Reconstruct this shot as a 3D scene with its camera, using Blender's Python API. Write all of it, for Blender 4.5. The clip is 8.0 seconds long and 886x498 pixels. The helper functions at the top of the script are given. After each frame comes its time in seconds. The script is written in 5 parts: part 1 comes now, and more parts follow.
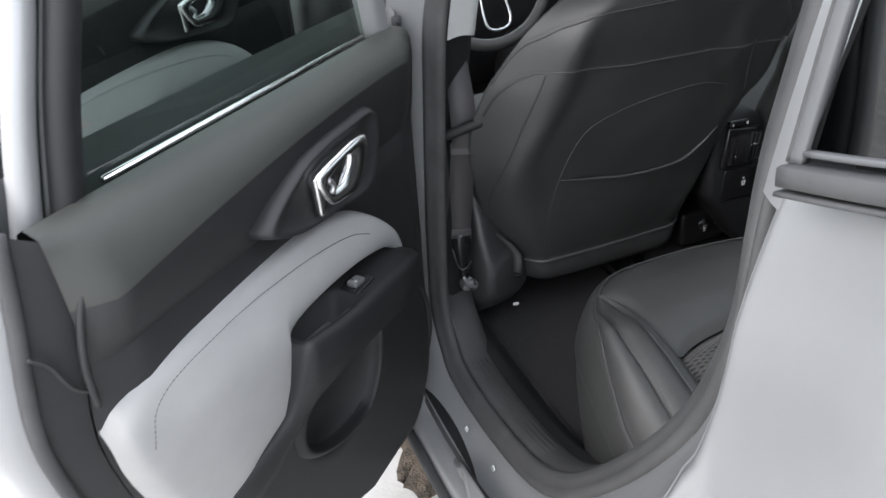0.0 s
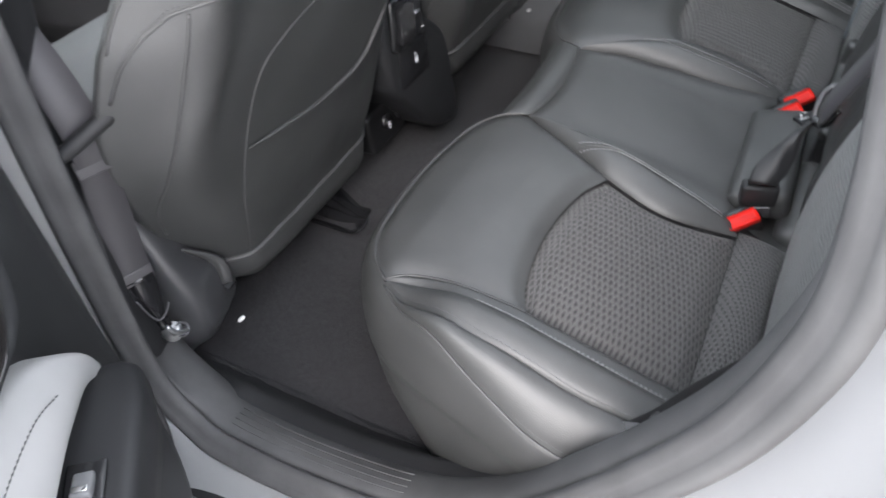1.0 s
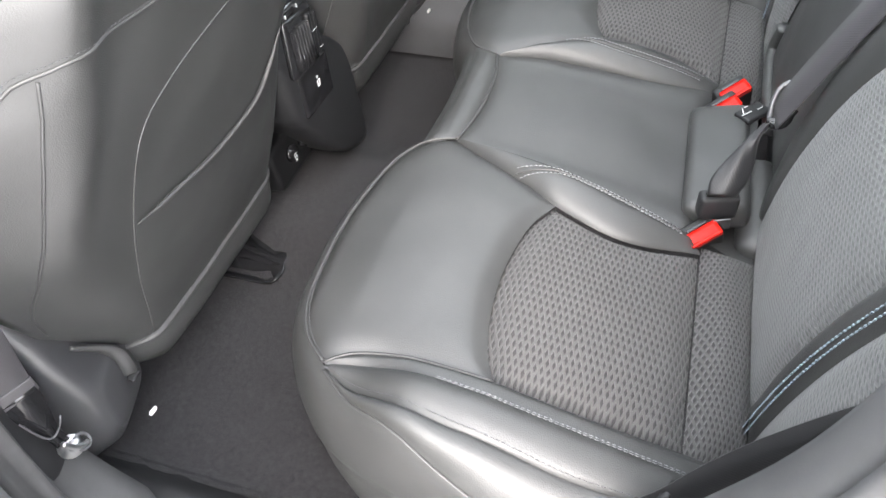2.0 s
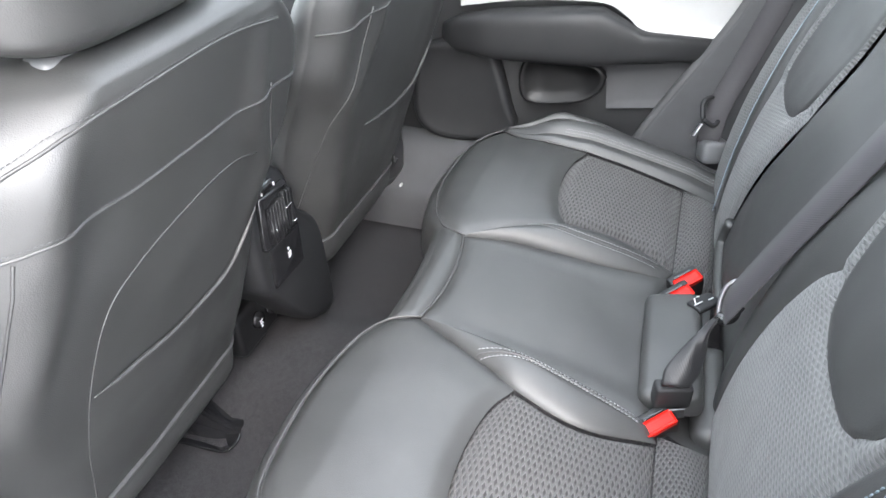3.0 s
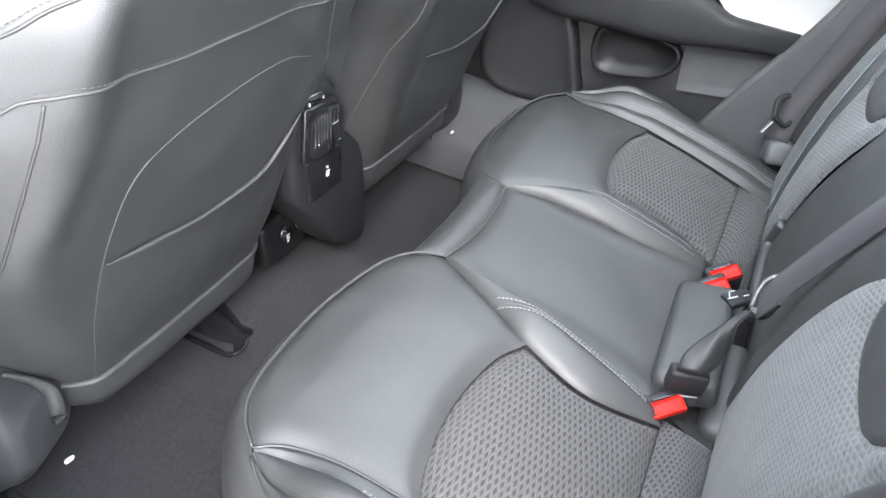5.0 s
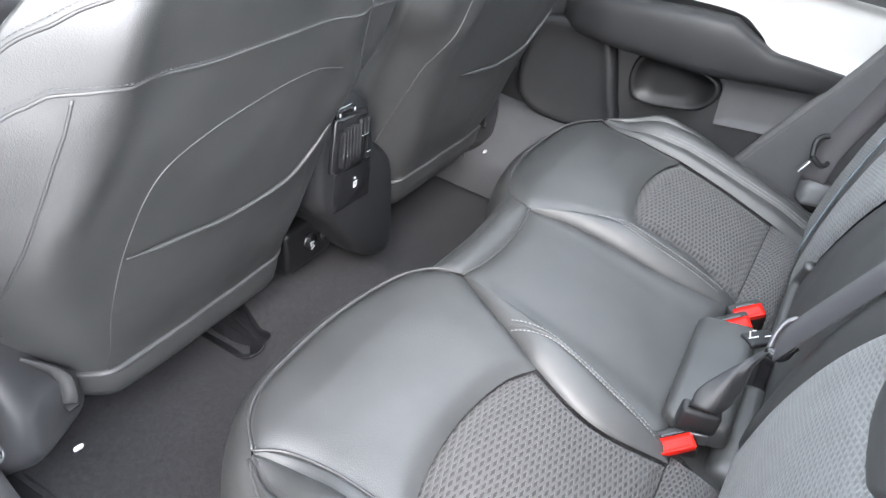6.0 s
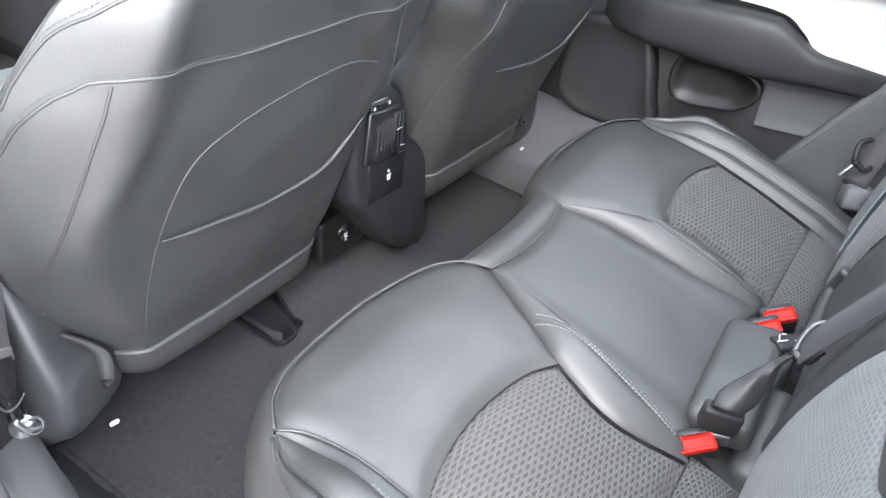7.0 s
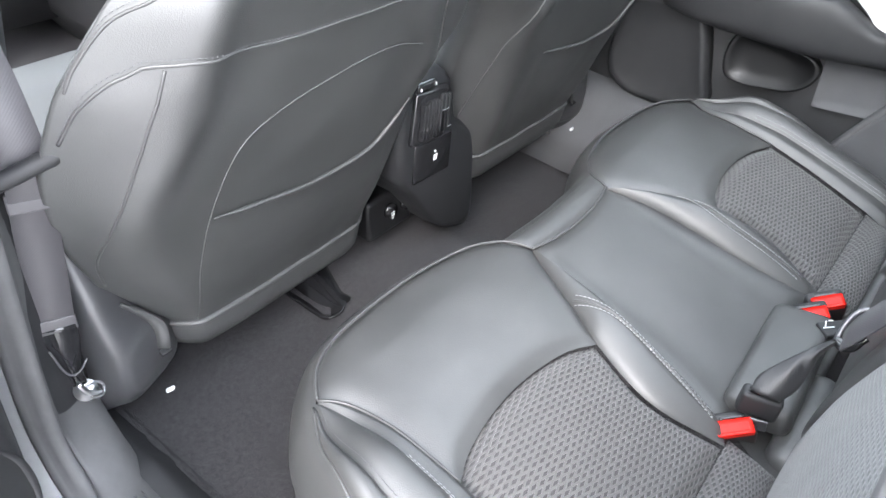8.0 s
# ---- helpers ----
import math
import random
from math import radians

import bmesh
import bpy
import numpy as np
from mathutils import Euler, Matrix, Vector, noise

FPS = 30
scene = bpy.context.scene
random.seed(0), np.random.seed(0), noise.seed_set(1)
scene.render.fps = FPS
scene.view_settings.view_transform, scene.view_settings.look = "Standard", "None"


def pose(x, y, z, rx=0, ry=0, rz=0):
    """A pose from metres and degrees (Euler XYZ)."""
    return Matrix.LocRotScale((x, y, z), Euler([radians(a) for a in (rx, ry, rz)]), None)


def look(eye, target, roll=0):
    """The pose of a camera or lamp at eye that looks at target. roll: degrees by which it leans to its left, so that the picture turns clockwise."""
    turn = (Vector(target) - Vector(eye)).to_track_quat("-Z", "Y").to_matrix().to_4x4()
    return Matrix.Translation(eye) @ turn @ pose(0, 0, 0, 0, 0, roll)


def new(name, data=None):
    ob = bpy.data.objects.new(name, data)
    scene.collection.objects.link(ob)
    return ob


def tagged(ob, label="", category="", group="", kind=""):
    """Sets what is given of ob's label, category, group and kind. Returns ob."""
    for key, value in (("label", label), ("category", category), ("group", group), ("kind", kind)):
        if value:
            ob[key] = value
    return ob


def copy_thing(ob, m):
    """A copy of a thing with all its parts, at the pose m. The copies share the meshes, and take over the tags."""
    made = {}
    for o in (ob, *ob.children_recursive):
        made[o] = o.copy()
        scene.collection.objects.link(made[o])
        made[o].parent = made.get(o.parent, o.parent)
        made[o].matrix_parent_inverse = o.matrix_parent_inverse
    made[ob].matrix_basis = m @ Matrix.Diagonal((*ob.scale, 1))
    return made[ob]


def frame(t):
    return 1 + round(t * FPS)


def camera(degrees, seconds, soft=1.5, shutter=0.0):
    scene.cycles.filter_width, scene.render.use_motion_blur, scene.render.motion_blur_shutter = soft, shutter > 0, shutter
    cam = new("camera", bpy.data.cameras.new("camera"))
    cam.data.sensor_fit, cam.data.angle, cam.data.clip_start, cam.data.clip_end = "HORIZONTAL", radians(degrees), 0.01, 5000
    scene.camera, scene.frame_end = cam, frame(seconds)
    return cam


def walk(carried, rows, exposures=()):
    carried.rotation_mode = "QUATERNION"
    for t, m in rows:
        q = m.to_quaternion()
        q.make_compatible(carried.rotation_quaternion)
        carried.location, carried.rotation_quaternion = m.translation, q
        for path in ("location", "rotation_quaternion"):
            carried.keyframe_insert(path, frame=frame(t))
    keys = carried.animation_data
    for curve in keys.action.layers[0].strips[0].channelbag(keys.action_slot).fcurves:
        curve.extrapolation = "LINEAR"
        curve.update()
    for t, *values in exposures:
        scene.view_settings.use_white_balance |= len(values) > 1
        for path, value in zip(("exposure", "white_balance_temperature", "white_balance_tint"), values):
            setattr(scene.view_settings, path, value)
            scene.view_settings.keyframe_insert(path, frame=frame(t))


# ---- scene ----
# camera
cam = camera(60.7, 8.0, soft=1.5, shutter=0.14)
PATH = [
    (0, (-1.198, -1.108, 1.549), (-0.579, 0.455, 0.465), -2.4),
    (0.5, (-1.144, -0.834, 1.531), (-0.218, 0.47, 0.33), -3.6),
    (1, (-1.106, -0.629, 1.455), (0.139, 0.102, 0.07), -4.4),
    (1.2, (-1.08, -0.59, 1.445), (0.173, -0.056, -0.019), -4.4),
    (2.3, (-0.954, -0.517, 1.422), (0.422, -0.048, 0.049), -3.0),
    (2.5, (-0.951, -0.522, 1.439), (0.508, -0.039, 0.158), -2.2),
    (3, (-0.964, -0.527, 1.47), (0.619, -0.045, 0.347), 0.4),
    (3.5, (-0.982, -0.535, 1.46), (0.615, -0.051, 0.358), 2.8),
    (4, (-0.986, -0.535, 1.422), (0.561, -0.037, 0.255), 4.9),
    (4.5, (-0.974, -0.535, 1.416), (0.546, -0.027, 0.219), 7.6),
    (6, (-0.951, -0.561, 1.42), (0.534, 0.094, 0.252), 11.0),
    (6.5, (-0.948, -0.569, 1.421), (0.513, 0.133, 0.25), 11.0),
    (7, (-0.953, -0.589, 1.426), (0.469, 0.161, 0.237), 10.3),
    (7.5, (-0.953, -0.616, 1.432), (0.423, 0.174, 0.214), 9.5),
    (8, (-0.955, -0.612, 1.442), (0.357, 0.231, 0.19), 8.2),
]
EXPOSURES = [(0.0, 1.4, 6250, 12), (0.5, 2.3, 6250, 13), (1.2, 2.75, 6300, 14), (2.3, 3.78, 6550, 13), (3.2, 3.72, 6200, 13), (4.5, 3.76, 6150, 13), (8.0, 3.88, 6150, 13)]
walk(cam, [(t, look(eye, target, roll)) for t, eye, target, roll in PATH], EXPOSURES)

# ---- light: a bright overcast day ----
world = bpy.data.worlds.new("overcast_sky")
world.use_nodes = True
scene.world = world
wn = world.node_tree.nodes
sky = wn.new("ShaderNodeTexSky")
sky.sky_type, sky.sun_disc = "NISHITA", False
sky.sun_elevation, sky.sun_rotation = radians(38), radians(253)
sky.air_density, sky.dust_density, sky.ozone_density = 1.0, 4.0, 1.0
soften = wn.new("ShaderNodeMix")
soften.data_type = "RGBA"
soften.inputs[0].default_value = 0.8
soften.inputs[7].default_value = (8.0, 8.25, 8.5, 1)
world.node_tree.links.new(sky.outputs[0], soften.inputs[6])
world.node_tree.links.new(soften.outputs[2], wn["Background"].inputs[0])
wn["Background"].inputs[1].default_value = 0.15
sun = new("sun", bpy.data.lights.new("sun", "SUN"))
sun.data.energy, sun.data.angle, sun.data.color = 0.75, radians(40), (1.0, 0.97, 0.92)
sun.matrix_world = look((-5.3, -1.8, 5.0), (0, -0.2, 0.7))


# ---- materials ----
def material(name, colour, rough=0.5, metal=0.0, coat=0.0, sheen=0.0, spec=0.5):
    m = bpy.data.materials.new(name)
    m.use_nodes = True
    b = m.node_tree.nodes["Principled BSDF"]
    b.inputs["Base Color"].default_value = (*colour, 1)
    b.inputs["Roughness"].default_value = rough
    b.inputs["Metallic"].default_value = metal
    b.inputs["Coat Weight"].default_value = coat
    b.inputs["Sheen Weight"].default_value = sheen
    b.inputs["Specular IOR Level"].default_value = spec
    return m


def node(m, kind, **values):
    n = m.node_tree.nodes.new(kind)
    for k, v in values.items():
        n.inputs[k].default_value = v
    return n


def link(m, a, b):
    m.node_tree.links.new(a, b)


def weather(m, low, high, scale, bump_scale, bump, distance=0.001, rough=None, fine=None):
    """Colour between low and high by a broad noise, fine relief by a second one."""
    b = m.node_tree.nodes["Principled BSDF"]
    co = node(m, "ShaderNodeTexCoord")
    broad = node(m, "ShaderNodeTexNoise", Scale=scale, Detail=5.0, Roughness=0.6)
    link(m, co.outputs["Object"], broad.inputs["Vector"])
    ramp = node(m, "ShaderNodeValToRGB")
    ramp.color_ramp.elements[0].color, ramp.color_ramp.elements[1].color = (*low, 1), (*high, 1)
    ramp.color_ramp.elements[0].position, ramp.color_ramp.elements[1].position = 0.3, 0.7
    link(m, broad.outputs["Fac"], ramp.inputs["Fac"])
    link(m, ramp.outputs["Color"], b.inputs["Base Color"])
    if fine == "cells":
        grain = node(m, "ShaderNodeTexVoronoi", Scale=bump_scale)
        grain_out = grain.outputs["Distance"]
    else:
        grain = node(m, "ShaderNodeTexNoise", Scale=bump_scale, Detail=3.0)
        grain_out = grain.outputs["Fac"]
    link(m, co.outputs["Object"], grain.inputs["Vector"])
    bm_node = node(m, "ShaderNodeBump", Strength=bump, Distance=distance)
    link(m, grain_out, bm_node.inputs["Height"])
    link(m, bm_node.outputs["Normal"], b.inputs["Normal"])
    if rough:
        rr = node(m, "ShaderNodeMapRange")
        rr.inputs["To Min"].default_value, rr.inputs["To Max"].default_value = rough
        link(m, broad.outputs["Fac"], rr.inputs["Value"])
        link(m, rr.outputs[0], b.inputs["Roughness"])
    return m


LEATHER = weather(material("black_leather", (0.04, 0.04, 0.04), 0.45, spec=0.6), (0.026, 0.0265, 0.0262), (0.040, 0.0405, 0.0400), 9, 700, 0.26, 0.0006, (0.43, 0.55), "cells")
PIPING = material("leather_piping", (0.042, 0.042, 0.042), 0.48, spec=0.5)
THREAD = material("grey_thread", (0.19, 0.195, 0.20), 0.7)
SEATTHREAD = material("dark_grey_thread", (0.07, 0.072, 0.075), 0.7)
BLUE_THREAD = material("blue_grey_thread", (0.20, 0.245, 0.28), 0.7)
PAD = weather(material("pale_grey_leather", (0.6, 0.6, 0.59), 0.5), (0.27, 0.27, 0.266), (0.32, 0.318, 0.314), 7, 800, 0.12, 0.0006, (0.45, 0.55), "cells")
PLASTIC = weather(material("black_grained_plastic", (0.03, 0.03, 0.032), 0.55, spec=0.35), (0.011, 0.0113, 0.0123), (0.017, 0.0173, 0.0185), 12, 1400, 0.2, 0.0004, (0.48, 0.62))
SOFT = weather(material("soft_dark_door_skin", (0.045, 0.046, 0.045), 0.5), (0.013, 0.0135, 0.0145), (0.019, 0.0195, 0.0205), 8, 1100, 0.2, 0.0005, (0.45, 0.58), "cells")
# paler door skin for the sill's top: the skylight there is in its colour
SOFTLIT = weather(material("sky_lit_olive_door_skin", (0.075, 0.077, 0.069), 0.5), (0.034, 0.0357, 0.0320), (0.044, 0.0458, 0.0412), 8, 1100, 0.2, 0.0005, (0.45, 0.58), "cells")
DOORCLOTH = weather(material("grey_door_cloth", (0.05, 0.051, 0.054), 0.8), (0.040, 0.041, 0.043), (0.056, 0.057, 0.060), 10, 500, 0.3, 0.0006, (0.7, 0.85))
GREYPLASTIC = weather(material("grey_plastic", (0.1, 0.1, 0.105), 0.5), (0.085, 0.087, 0.09), (0.115, 0.117, 0.12), 10, 1200, 0.15, 0.0004, (0.45, 0.6))
VALANCE = weather(material("satin_dark_seat_plastic", (0.03, 0.03, 0.032), 0.4, spec=0.6), (0.026, 0.0262, 0.028), (0.036, 0.0363, 0.038), 12, 1400, 0.12, 0.0004, (0.34, 0.44))
CONSOLE = weather(material("satin_black_console_plastic", (0.008, 0.008, 0.009), 0.42, spec=0.35), (0.0055, 0.0056, 0.006), (0.009, 0.0092, 0.010), 12, 1400, 0.15, 0.0004, (0.38, 0.5))
GLOSS = material("gloss_black_plastic", (0.012, 0.012, 0.013), 0.12)
RUBBER = weather(material("black_rubber_seal", (0.03, 0.03, 0.032), 0.6, spec=0.3), (0.052, 0.052, 0.053), (0.075, 0.075, 0.076), 14, 300, 0.15, 0.0006, (0.5, 0.68))
CHROME = material("satin_chrome", (0.8, 0.8, 0.8), 0.16, 1.0)
STEEL = material("bare_steel", (0.55, 0.55, 0.56), 0.35, 1.0)
DARKSTEEL = material("dark_plated_steel", (0.055, 0.055, 0.06), 0.28, spec=0.8)
RED = material("red_release_button", (0.62, 0.014, 0.007), 0.4, spec=0.25)
# darker red for the button's dish, with the recess's shade in its colour
REDDISH = material("recess_shaded_red_plastic", (0.48, 0.010, 0.006), 0.5, spec=0.25)
WHITE = material("white_print", (0.62, 0.62, 0.62), 0.5)
HEADLINER = weather(material("pale_headliner", (0.6, 0.6, 0.58), 0.9), (0.55, 0.55, 0.53), (0.62, 0.62, 0.6), 6, 700, 0.3, 0.001)
CONCRETE = weather(material("pale_concrete", (0.5, 0.49, 0.47), 0.9), (0.33, 0.32, 0.3), (0.62, 0.61, 0.59), 2.2, 90, 0.5, 0.004)
CARPET = weather(material("charcoal_carpet", (0.04, 0.04, 0.045), 0.95, sheen=0.1, spec=0.1), (0.012, 0.0115, 0.013), (0.034, 0.032, 0.0345), 120, 900, 1.0, 0.004)


def paint_material():
    m = material("silver_car_paint", (0.52, 0.53, 0.54), 0.38, 0.35, coat=0.9)
    b = m.node_tree.nodes["Principled BSDF"]
    b.inputs["Coat Roughness"].default_value = 0.06
    co = node(m, "ShaderNodeTexCoord")
    dust = node(m, "ShaderNodeTexNoise", Scale=5.0, Detail=8.0, Roughness=0.7)
    link(m, co.outputs["Object"], dust.inputs["Vector"])
    ramp = node(m, "ShaderNodeValToRGB")
    ramp.color_ramp.elements[0].color, ramp.color_ramp.elements[1].color = (0.27, 0.274, 0.278, 1), (0.325, 0.328, 0.331, 1)
    link(m, dust.outputs["Fac"], ramp.inputs["Fac"])
    link(m, ramp.outputs["Color"], b.inputs["Base Color"])
    flake = node(m, "ShaderNodeTexNoise", Scale=2600.0)
    link(m, co.outputs["Object"], flake.inputs["Vector"])
    bump = node(m, "ShaderNodeBump", Strength=0.05, Distance=0.0003)
    link(m, flake.outputs["Fac"], bump.inputs["Height"])
    link(m, bump.outputs["Normal"], b.inputs["Normal"])
    return m


PAINT = paint_material()


def glass_material(name, tint):
    m = bpy.data.materials.new(name)
    m.use_nodes = True
    nt = m.node_tree
    nt.nodes.remove(nt.nodes["Principled BSDF"])
    clear = node(m, "ShaderNodeBsdfTransparent", Color=(*tint, 1))
    shine = node(m, "ShaderNodeBsdfGlossy", Color=(0.9, 0.93, 0.92, 1), Roughness=0.02)
    facing = node(m, "ShaderNodeLayerWeight", Blend=0.5)
    power = node(m, "ShaderNodeMath")
    power.operation = "POWER"
    power.inputs[1].default_value = 5.0
    link(m, facing.outputs["Facing"], power.inputs[0])
    fres = node(m, "ShaderNodeMapRange")
    fres.inputs["To Min"].default_value, fres.inputs["To Max"].default_value = 0.07, 0.95
    link(m, power.outputs[0], fres.inputs["Value"])
    mix = node(m, "ShaderNodeMixShader")
    link(m, fres.outputs[0], mix.inputs[0])
    link(m, clear.outputs[0], mix.inputs[1])
    link(m, shine.outputs[0], mix.inputs[2])
    link(m, mix.outputs[0], nt.nodes["Material Output"].inputs["Surface"])
    return m


PRIVACY = glass_material("dark_privacy_glass", (0.030, 0.034, 0.036))
# glass for an unseen roof opening, added to let in daylight
ADDED_ROOFGLASS = glass_material("added_grey_roof_glass", (0.6, 0.625, 0.625))
FARGLASS = glass_material("dark_far_side_glass", (0.26, 0.285, 0.28))
REARGLASS = glass_material("tinted_rear_glass", (0.5, 0.53, 0.52))
DOORGLASS = glass_material("deep_green_door_glass", (0.40, 0.47, 0.44))
CLEAR = glass_material("clear_glass", (0.86, 0.9, 0.88))


def knit_material(name, px, py, dark, light, depth, soft):
    """Spacer knit with staggered lens-shaped holes, by the panel's own metres."""
    m = material(name, light, 0.8, sheen=0.12)
    b = m.node_tree.nodes["Principled BSDF"]
    uv = node(m, "ShaderNodeUVMap")
    sep = node(m, "ShaderNodeSeparateXYZ")
    wob = node(m, "ShaderNodeTexNoise", Scale=35.0, Detail=2.0)
    link(m, uv.outputs[0], wob.inputs["Vector"])
    add = node(m, "ShaderNodeVectorMath")
    add.operation = "MULTIPLY_ADD"
    add.inputs[1].default_value = (0.003, 0.003, 0)
    link(m, wob.outputs["Color"], add.inputs[0])
    link(m, uv.outputs[0], add.inputs[2])
    link(m, add.outputs[0], sep.inputs[0])
    turns = []
    for out, period in ((sep.outputs[0], px), (sep.outputs[1], py)):
        mul = node(m, "ShaderNodeMath")
        mul.operation = "MULTIPLY"
        mul.inputs[1].default_value = 2 * math.pi / period
        link(m, out, mul.inputs[0])
        turns.append(mul)
    waves = []
    for kind in ("ADD", "SUBTRACT"):
        both = node(m, "ShaderNodeMath")
        both.operation = kind
        link(m, turns[0].outputs[0], both.inputs[0])
        link(m, turns[1].outputs[0], both.inputs[1])
        c = node(m, "ShaderNodeMath")
        c.operation = "COSINE"
        link(m, both.outputs[0], c.inputs[0])
        waves.append(c)
    prod = node(m, "ShaderNodeMath")
    prod.operation = "MINIMUM"
    link(m, waves[0].outputs[0], prod.inputs[0])
    link(m, waves[1].outputs[0], prod.inputs[1])
    hole = node(m, "ShaderNodeMapRange")
    hole.interpolation_type = "SMOOTHSTEP"
    hole.inputs["From Min"].default_value, hole.inputs["From Max"].default_value = soft
    link(m, prod.outputs[0], hole.inputs["Value"])
    mix = node(m, "ShaderNodeMix")
    mix.data_type = "RGBA"
    mix.inputs[6].default_value, mix.inputs[7].default_value = (*light, 1), (*dark, 1)
    link(m, hole.outputs[0], mix.inputs[0])
    link(m, mix.outputs[2], b.inputs["Base Color"])
    inv = node(m, "ShaderNodeMath")
    inv.operation = "SUBTRACT"
    inv.inputs[0].default_value = 1.0
    link(m, hole.outputs[0], inv.inputs[1])
    bump = node(m, "ShaderNodeBump", Strength=0.9, Distance=depth)
    link(m, inv.outputs[0], bump.inputs["Height"])
    fib = node(m, "ShaderNodeTexNoise", Scale=1800.0)
    link(m, uv.outputs[0], fib.inputs["Vector"])
    bump2 = node(m, "ShaderNodeBump", Strength=0.3, Distance=0.0005)
    link(m, fib.outputs["Fac"], bump2.inputs["Height"])
    link(m, bump.outputs["Normal"], bump2.inputs["Normal"])
    link(m, bump2.outputs["Normal"], b.inputs["Normal"])
    return m


KNIT = knit_material("diamond_spacer_knit", 0.0225, 0.0074, (0.014, 0.0137, 0.0137), (0.053, 0.051, 0.0505), 0.0022, (-0.75, 0.1))
KNITBACK = knit_material("ribbed_backrest_knit", 0.019, 0.0060, (0.062, 0.063, 0.062), (0.094, 0.095, 0.093), 0.0009, (-0.8, 0.3))


def webbing_material(name, colour):
    m = material(name, colour, 0.5, sheen=0.06)
    b = m.node_tree.nodes["Principled BSDF"]
    uv = node(m, "ShaderNodeUVMap")
    wave = node(m, "ShaderNodeTexWave", Scale=160.0, Distortion=0.6)
    wave.bands_direction = "DIAGONAL"
    link(m, uv.outputs[0], wave.inputs["Vector"])
    bump = node(m, "ShaderNodeBump", Strength=0.15, Distance=0.0005)
    link(m, wave.outputs["Fac"], bump.inputs["Height"])
    link(m, bump.outputs["Normal"], b.inputs["Normal"])
    return m


WEB = webbing_material("seat_belt_webbing", (0.036, 0.034, 0.037))
BLACKWEB = webbing_material("black_belt_webbing", (0.008, 0.008, 0.009))


# ---- mesh helpers ----
def mesh_of(name, verts, faces, mat, uvs=None, smooth=True):
    me = bpy.data.meshes.new(name)
    me.from_pydata([tuple(v) for v in verts], [], faces)
    me.materials.append(mat)
    if smooth:
        me.shade_smooth()
    if uvs is not None:
        layer = me.uv_layers.new(name="UVMap")
        idx = np.empty(len(me.loops), dtype=np.int32)
        me.loops.foreach_get("vertex_index", idx)
        layer.data.foreach_set("uv", np.asarray(uvs, dtype=np.float32)[idx].ravel())
    me.update()
    return me


def put(name, me, parent=None, label=""):
    ob = new(name, me)
    ob.parent = parent
    return tagged(ob, label)


def part(name, bm, mat, parent=None, label="", smooth=True):
    me = bpy.data.meshes.new(name)
    bm.to_mesh(me)
    bm.free()
    me.materials.append(mat)
    if smooth:
        me.shade_smooth()
    return put(name, me, parent, label)


def thing(name, label, category, kind="", group=""):
    return tagged(new(name), label, category, group, kind)


def grid_data(fn, nu, nv, flip=False):
    us, vs = np.linspace(0, 1, nu + 1), np.linspace(0, 1, nv + 1)
    verts = [fn(u, v) for v in vs for u in us]
    faces = []
    for j in range(nv):
        for i in range(nu):
            a = j * (nu + 1) + i
            q = (a, a + 1, a + nu + 2, a + nu + 1)
            faces.append(q[::-1] if flip else q)
    return verts, faces


def loft(rings, closed=True, caps=True):
    n = len(rings[0])
    verts = [p for r in rings for p in r]
    faces = []
    for k in range(len(rings) - 1):
        for i in range(n if closed else n - 1):
            a, b = k * n + i, k * n + (i + 1) % n
            faces.append((a, b, b + n, a + n))
    if caps and closed:
        faces.append(tuple(range(n))[::-1])
        faces.append(tuple(range((len(rings) - 1) * n, len(rings) * n)))
    return verts, faces


def dome(rings, bulge):
    """Shrinking rings that round off the first end of a loft."""
    r = np.array(rings[0])
    c, away = r.mean(axis=0), r.mean(axis=0) - np.array(rings[1]).mean(axis=0)
    away = away / np.linalg.norm(away)
    return [list(map(tuple, c + (r - c) * k + away * bulge * math.sqrt(1 - k * k))) for k in (0.02, 0.3, 0.55, 0.75, 0.88, 0.96)] + list(rings)


def curve(pts, n, closed=False):
    """A smooth line through pts, n + 1 points at even steps (Catmull-Rom)."""
    p = np.array(pts, dtype=float)
    if len(p) == 2:
        return np.array([p[0] + (p[1] - p[0]) * t for t in np.linspace(0, 1, n + 1)])
    ext = np.vstack([p[-1:], p, p[:2]]) if closed else np.vstack([2 * p[0] - p[1], p, 2 * p[-1] - p[-2]])
    out = []
    for k in range(1, len(ext) - 2):
        a, b, c, d = ext[k - 1], ext[k], ext[k + 1], ext[k + 2]
        for t in np.linspace(0, 1, 24, endpoint=False):
            out.append(0.5 * (2 * b + (c - a) * t + (2 * a - 5 * b + 4 * c - d) * t * t + (3 * b - a - 3 * c + d) * t ** 3))
    out.append(ext[-2])
    out = np.array(out)
    s = np.concatenate([[0], np.cumsum(np.linalg.norm(np.diff(out, axis=0), axis=1))])
    want = np.linspace(0, s[-1], n + 1)
    return np.stack([np.interp(want, s, out[:, i]) for i in range(p.shape[1])], axis=1)


def frames(path):
    """A side and an up vector at each point of a path."""
    path = np.asarray(path)
    tan = np.gradient(path, axis=0)
    tan /= np.maximum(np.linalg.norm(tan, axis=1, keepdims=True), 1e-9)
    up = np.array((0.0, 0.0, 1.0)) if abs(tan[0][2]) < 0.9 else np.array((0.0, 1.0, 0.0))
    sides, ups = [], []
    for t in tan:
        s = np.cross(t, up)
        s /= max(np.linalg.norm(s), 1e-9)
        up = np.cross(s, t)
        sides.append(s)
        ups.append(up)
    return np.array(sides), np.array(ups)


